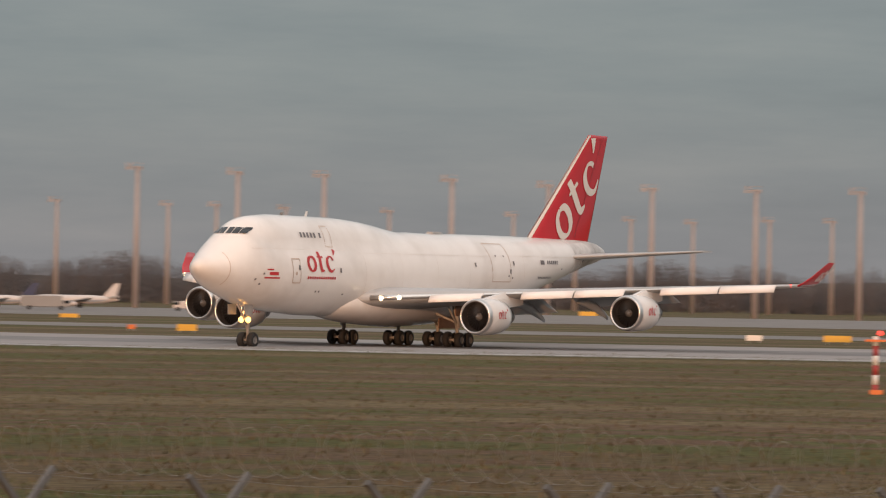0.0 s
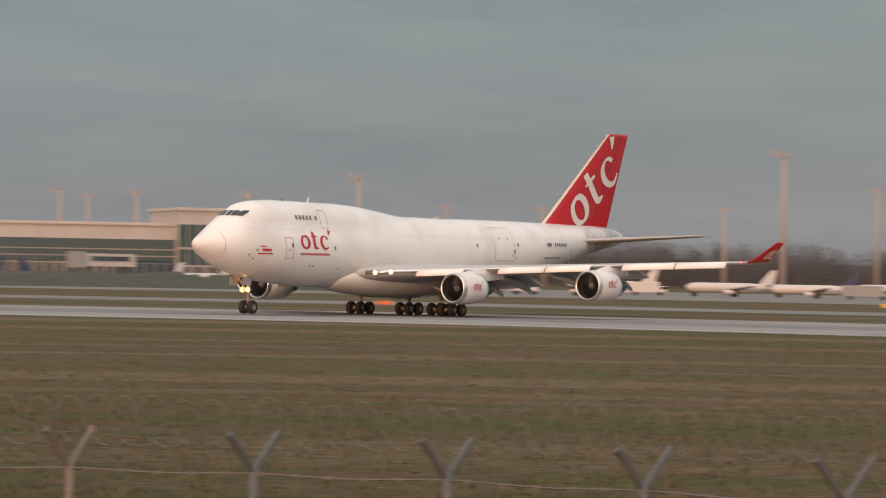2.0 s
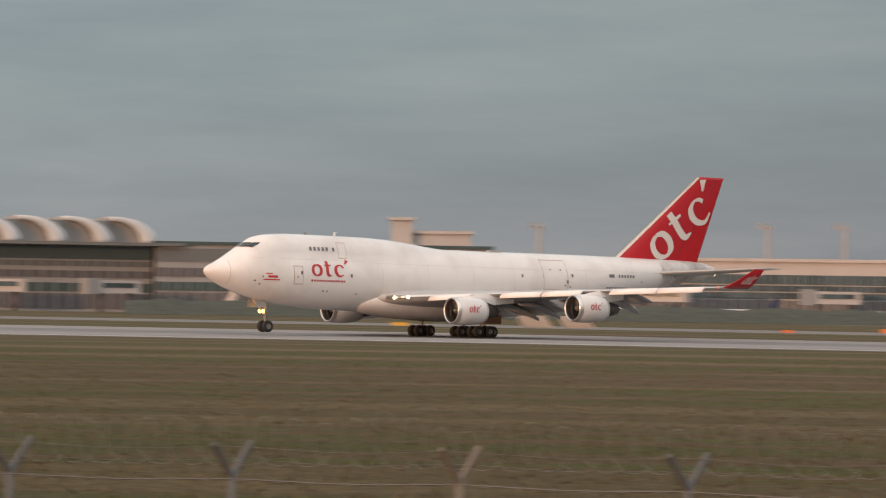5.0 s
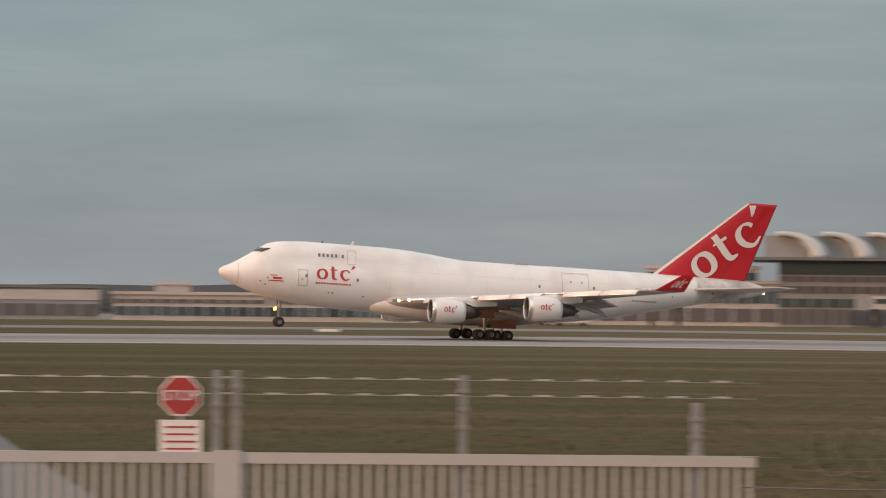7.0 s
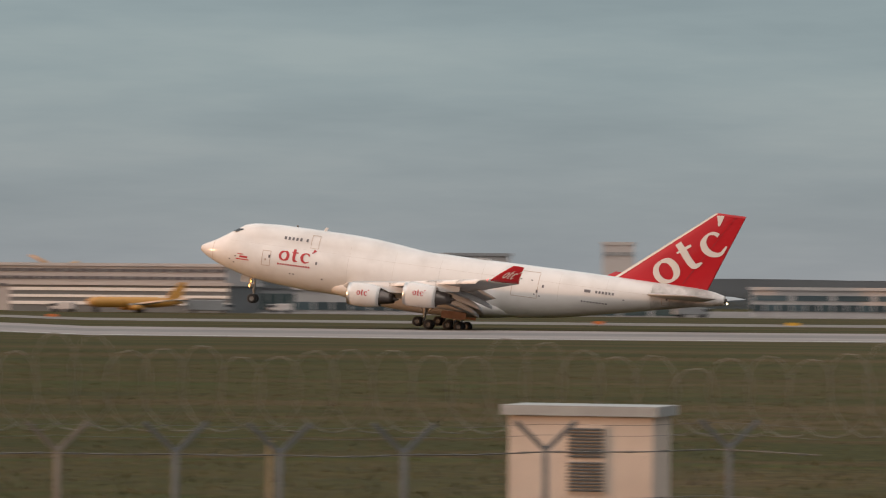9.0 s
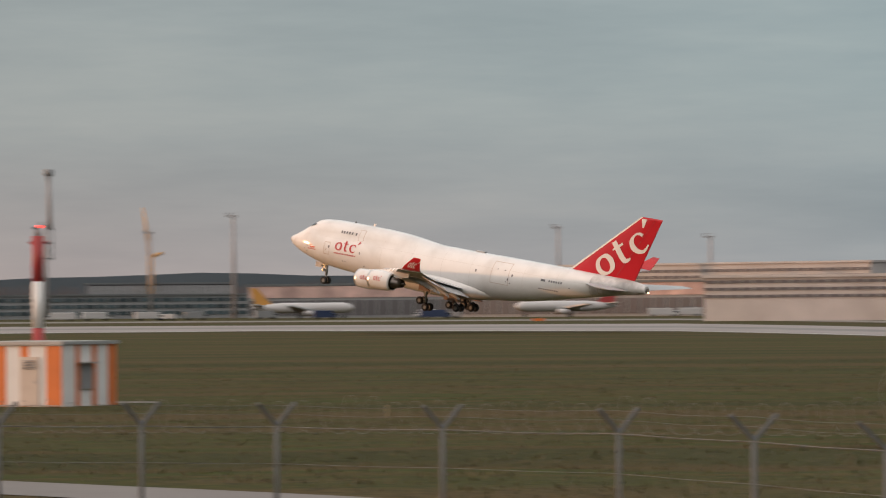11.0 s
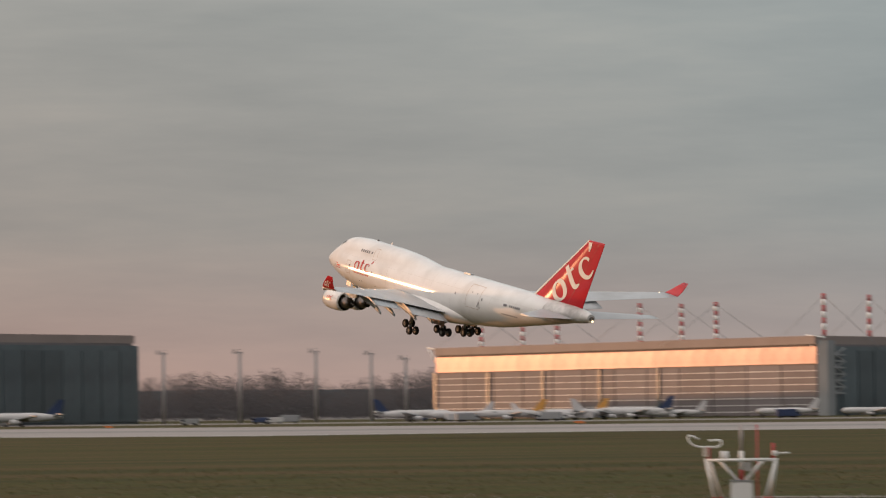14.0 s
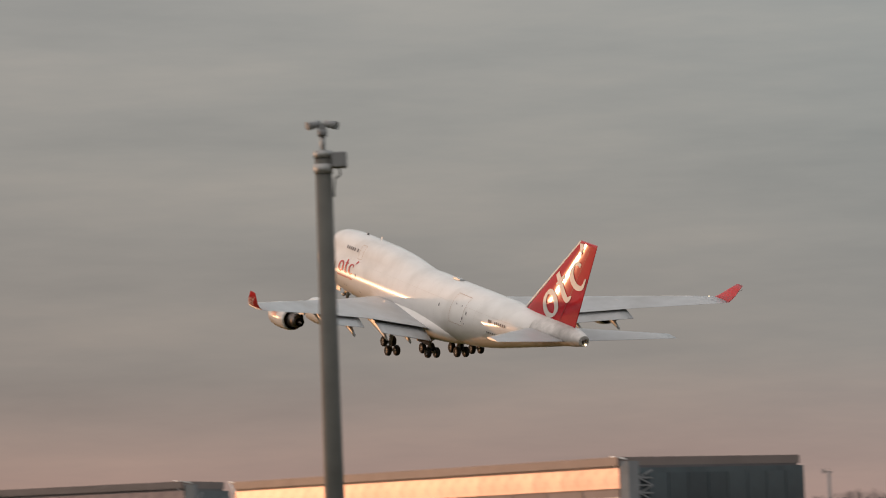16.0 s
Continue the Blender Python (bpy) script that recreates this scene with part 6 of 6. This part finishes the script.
    # tailplane
    for side in (-1, 1):
        bm = bmesh.new()
        rings = []
        for k in range(8):
            u = k / 7
            y = 0.6 + 10.5 * u
            le = 57.6 + 9.4 * u
            rings.append(foil(le, 8.4 - 5.9 * u, 0.085, side * y, 7.65 + 0.85 * u, n=9))
        loft(bm, rings)
        part("tailplane", bm, M["grey_wing"], root, "pale grey tailplane")
    # tail cone outlet
    bm = bmesh.new()
    lathe(bm, [(0.0, 0.36), (0.35, 0.3), (0.3, 0.2), (-0.1, 0.0)], (68.5 - PIVOT, 0, 8.15), seg=16)
    part("auxiliary_exhaust", bm, M["core"], root)
    bm = bmesh.new()
    bmesh.ops.create_uvsphere(bm, u_segments=10, v_segments=6, radius=0.14, matrix=Matrix.Translation((68.95 - PIVOT, 0, 7.85)))
    part("tail_light", bm, M["lamp_w"], root, "lit white tail light", True)
    # cockpit panes, wrapped round the front of the upper deck
    def x_at(y, z):
        lo, hi = 0.5, 9.0
        for _ in range(30):
            mid = (lo + hi) / 2
            lo, hi = (mid, hi) if fus_side(mid, z) < y else (lo, mid)
        return hi

    for side in (-1, 1):
        for y0, y1, extra in ((0.05, 0.48, 0.0), (0.55, 0.98, 0.0), (1.04, 1.28, 0.3)):
            bm = bmesh.new()
            g = []
            for k in range(4):
                z = 8.88 + 0.48 * k / 3
                row = []
                for i in range(6):
                    y = y0 + (y1 - y0) * i / 5
                    x = x_at(y, z) + extra * i / 5
                    row.append(bm.verts.new((x - 0.03 - PIVOT, side * (max(y, fus_side(x, z)) + 0.03), z + 0.02)))
                g.append(row)
            for k in range(3):
                for i in range(5):
                    bm.faces.new((g[k][i], g[k][i + 1], g[k + 1][i + 1], g[k + 1][i]))
            part("cockpit_pane", bm, M["dark_glass"], root)
    # upper-deck windows and the doors
    for side in (-1, 1):
        for x in (11.6, 12.12, 12.64, 13.16, 13.68, 14.5):
            bm = bmesh.new()
            hull_patch(bm, x, x + 0.28, 8.72, 9.12, side=side, nx=2, nz=2)
            part("cabin_window", bm, M["text_grey"], root)
        bm = bmesh.new()
        hull_frame(bm, 9.15, 10.3, 5.1, 7.05, side=side)
        hull_patch(bm, 9.55, 9.75, 5.75, 6.0, side=side, nx=1, nz=1, off=0.04)
        part("main_deck_door", bm, M["line"], root, "door outline in worn paint")
        bm = bmesh.new()
        hull_frame(bm, 15.2, 16.3, 8.0, 9.7, side=side, w=0.06)
        part("upper_deck_door", bm, M["line"], root, "door outline in worn paint")
        bm = bmesh.new()
        hull_frame(bm, 61.0, 62.0, 6.6, 8.1, side=side, w=0.06)
        part("aft_door", bm, M["line"], root, "door outline in worn paint")
        for x, z in ((10.0, 6.15), (16.3, 6.0), (39.0, 6.7), (45.2, 6.2), (45.9, 6.9), (61.5, 7.3)):
            bm = bmesh.new()
            hull_patch(bm, x, x + 0.24, z, z + 0.36, side=side, nx=2, nz=2, off=0.035)
            part("hull_window", bm, M["text_grey"], root)
    bm = bmesh.new()
    hull_frame(bm, 42.0, 45.4, 5.45, 8.75, w=0.06)
    part("cargo_door", bm, M["line"], root, "large side cargo door outline")
    # markings: emblem and lettering as plain shapes
    for side in (-1, 1):
        bm = bmesh.new()

        def on_hull(u, v):
            x = 11.3 + u * 1.78 if side < 0 else 16.1 - u * 1.78
            z = 6.0 + v * 1.6
            return Vector((x - PIVOT, side * (fus_side(x, z) + 0.04), z))
        emblem(bm, on_hull)
        part("hull_emblem", bm, M["logo_red"], root, "red emblem of plain strokes")
        bars = [(11.3 + i * 0.34, 11.52 + i * 0.34, 5.45, 5.66, "logo_red") for i in range(13)]
        bars += [(5.6, 7.4, 5.44, 5.56, "logo_red"), (6.1, 7.2, 5.72, 5.95, "logo_red"), (5.8, 6.6, 6.1, 6.2, "logo_red"), (51.3, 52.1, 7.05, 7.4, "text_grey")]
        bars += [(52.7 + i * 0.42, 52.95 + i * 0.42, 7.08, 7.4, "text_grey") for i in range(6)]
        bars += [(51.0 + i * 0.38, 51.22 + i * 0.38, 5.8, 5.98, "text_grey") for i in range(9)]
        for x0, x1, z0, z1, key in bars:
            bm = bmesh.new()
            hull_patch(bm, x0, x1, z0, z1, side=side, nx=2, nz=2, off=0.035)
            part("lettering_bar", bm, M[key], root)
    # faint hull joints, a row of stencil marks under the windows, small hull ports
    for x in (20.5, 26.5, 32.5, 38.0, 48.0, 54.0, 59.5):
        for side in (-1, 1):
            bm = bmesh.new()
            hull_patch(bm, x, x + 0.035, 3.9 if x < 46 else 5.4, 8.9, side=side, off=0.012, nx=1, nz=14)
            part("hull_joint", bm, M["joint"], root)
    for side in (-1, 1):
        for x0, x1, z in ((4.5, 19.0, 7.75), (19.5, 42.0, 7.6), (45.5, 60.0, 7.7)):
            bm = bmesh.new()
            hull_patch(bm, x0, x1, z, z + 0.03, side=side, off=0.012, nx=24, nz=1)
            part("hull_joint", bm, M["joint"], root)
        for x, z in ((4.6, 5.3), (5.2, 4.95), (5.4, 5.75), (12.9, 4.4), (13.4, 4.4), (17.2, 4.2), (43.0, 7.6), (44.4, 7.6), (44.9, 5.9), (45.6, 5.75), (56.2, 6.6)):
            bm = bmesh.new()
            hull_patch(bm, x, x + 0.2, z, z + 0.14, side=side, off=0.03, nx=1, nz=1)
            part("hull_port", bm, M["text_grey"], root)
    # aerials and beacons
    bm = bmesh.new()
    loft(bm, [[Vector((x + k - PIVOT, y, z)) for x, y in ((16.0, 0), (16.2, -0.03), (16.4, 0), (16.2, 0.03))] for k, z in ((0, 10.38), (0.2, 10.85))], smooth=False)
    part("blade_aerial", bm, M["white"], root)
    bm = bmesh.new()
    box(bm, 36.6 - PIVOT, 38.4 - PIVOT, -0.35, 0.35, 9.35, 9.6)
    bmesh.ops.bevel(bm, geom=bm.edges[:], offset=0.08, segments=2, affect="EDGES")
    part("aerial_fairing", bm, M["grey_wing"], root)
    bm = bmesh.new()
    bmesh.ops.create_uvsphere(bm, u_segments=10, v_segments=6, radius=0.16, matrix=Matrix.Translation((12.5 - PIVOT, 0, 10.55)))
    part("beacon", bm, M["hub"], root, "", True)
    # landing gear
    wm = wheel_mesh()

    def put_wheel(parent, x, y, z):
        w = new("wheel", wm)
        w.parent = parent
        w.location = (x, y, z)
    bm = bmesh.new()
    tube(bm, (7.75 - PIVOT, 0, 0.62), (7.75 - PIVOT, 0, 3.6), 0.13)
    tube(bm, (7.75 - PIVOT, 0, 1.5), (7.75 - PIVOT, 0, 3.6), 0.19)
    tube(bm, (7.75 - PIVOT, 0, 1.7), (5.9 - PIVOT, 0, 3.7), 0.09)
    tube(bm, (7.75 - PIVOT, -0.6, 0.62), (7.75 - PIVOT, 0.6, 0.62), 0.1)
    box(bm, 7.45 - PIVOT, 7.6 - PIVOT, -0.5, 0.5, 2.1, 2.25)
    nose = part("nose_gear", bm, M["strut"], root, "extended nose gear strut")
    for y in (-0.46, 0.46):
        put_wheel(nose, 7.75 - PIVOT, y, 0.62)
    for y, z, rad in ((-0.32, 2.2, 0.25), (0.32, 2.2, 0.25), (0, 2.75, 0.17), (-0.26, 3.0, 0.11)):
        bm = bmesh.new()
        lathe(bm, [(-0.95 * rad, 0.0), (-0.85 * rad, 0.45 * rad), (-0.5 * rad, 0.82 * rad), (0, 0.96 * rad)], (7.3 - PIVOT, y, z), seg=14)
        part("taxi_light", bm, M["lamp"], nose, "lit warm white taxi light", True)
        bm = bmesh.new()
        lathe(bm, [(-0.02, 0.97 * rad), (0.02, rad), (0.6 * rad, 0.8 * rad), (0.8 * rad, 0.3 * rad), (0.8 * rad, 0.0)], (7.3 - PIVOT, y, z), seg=14)
        part("lamp_housing", bm, M["strut"], nose)
    for y in (-0.75, 0.75):
        bm = bmesh.new()
        box(bm, 6.0 - PIVOT, 7.2 - PIVOT, y - 0.03, y + 0.03, 2.6, 3.4)
        part("gear_door", bm, M["strut"], root)
    bogies = []
    for x, y, top, lean in ((31.9, 5.5, 4.2, 0.0), (31.9, -5.5, 4.2, 0.0), (35.0, 1.9, 3.0, 0.0), (35.0, -1.9, 3.0, 0.0)):
        wing_gear = abs(y) > 3
        bm = bmesh.new()
        yt = y * (0.92 if wing_gear else 1.0)
        tube(bm, (x - PIVOT, y, 0.7), (x - PIVOT, yt, top), 0.15)
        tube(bm, (x - PIVOT, y, 1.6), (x - PIVOT, yt, top), 0.24)
        tube(bm, (x - PIVOT, y, 1.7), (x + 2.2 - PIVOT, yt, top - 0.3), 0.1)
        tube(bm, (x - PIVOT, y, 1.7), (x - 1.6 - PIVOT, yt, top - 0.2), 0.09)
        tube(bm, (x - PIVOT, y, 2.0), (x - PIVOT, y * 0.45, 3.1), 0.11)
        strut = part("main_gear", bm, [M["strut"]], root, "extended main gear strut")
        bm = bmesh.new()
        tube(bm, (-0.75, 0, 0), (0.75, 0, 0), 0.13)
        for xx in (-0.74, 0.74):
            tube(bm, (xx, -0.55, 0), (xx, 0.55, 0), 0.09)
        bogie = part("bogie", bm, M["strut"], strut, "four-wheel bogie")
        bogie.location = (x - PIVOT, y, 0.63)
        for xx in (-0.74, 0.74):
            for yy in (-0.56, 0.56):
                put_wheel(bogie, xx, yy, 0)
        bogies.append((bogie, x - PIVOT, y, wing_gear))
        bm = bmesh.new()
        if wing_gear:
            box(bm, x - 1.2 - PIVOT, x + 1.0 - PIVOT, y * 1.07 - 0.04, y * 1.07 + 0.04, 2.6, 3.9)
        else:
            box(bm, x - 1.6 - PIVOT, x + 1.6 - PIVOT, y * 1.5 - 0.03, y * 1.5 + 0.03, 1.5, 2.5)
        part("gear_door", bm, M["bay"], root, "open gear door with primer-brown inside")
    wings = [build_wing(root, s) for s in (-1, 1)]
    return root, wings, bogies


aircraft, wings, bogies = build_aircraft()


def motions():
    walk(aircraft, [(t, pose(x, y, z, bank, pitch, head)) for t, x, y, z, head, pitch, bank in AIRCRAFT_ROWS])
    # the wings bend upwards as they take the weight
    flex = [(0, -0.3), (3.5, -0.15), (5, 0.1), (6.5, 1.7), (7.5, 2.9), (9, 3.8), (11, 5.0), (13, 5.5), (16, 5.6)]
    for w, s in zip(wings, (-1, 1)):
        h = w.location.copy()
        walk(w, [(t, pose(*h, s * a, 0, 0)) for t, a in flex])
    # the bogies tilt once the weight is off them
    hang = [(0, 0), (7, 0), (8.4, 0.0), (9.4, 0.6), (11, 1), (16, 1)]
    for b, x, y, wing_gear in bogies:
        walk(b, [(t, pose(x, y, 0.63, 0, (36 if wing_gear else 10) * k - pitch_at(t) * (k < 0.3), 0)) for t, k in hang])


def pitch_at(t):
    return float(np.interp(t, [r[0] for r in AIRCRAFT_ROWS], [r[5] for r in AIRCRAFT_ROWS])) if t < 9 else 0.0


motions()
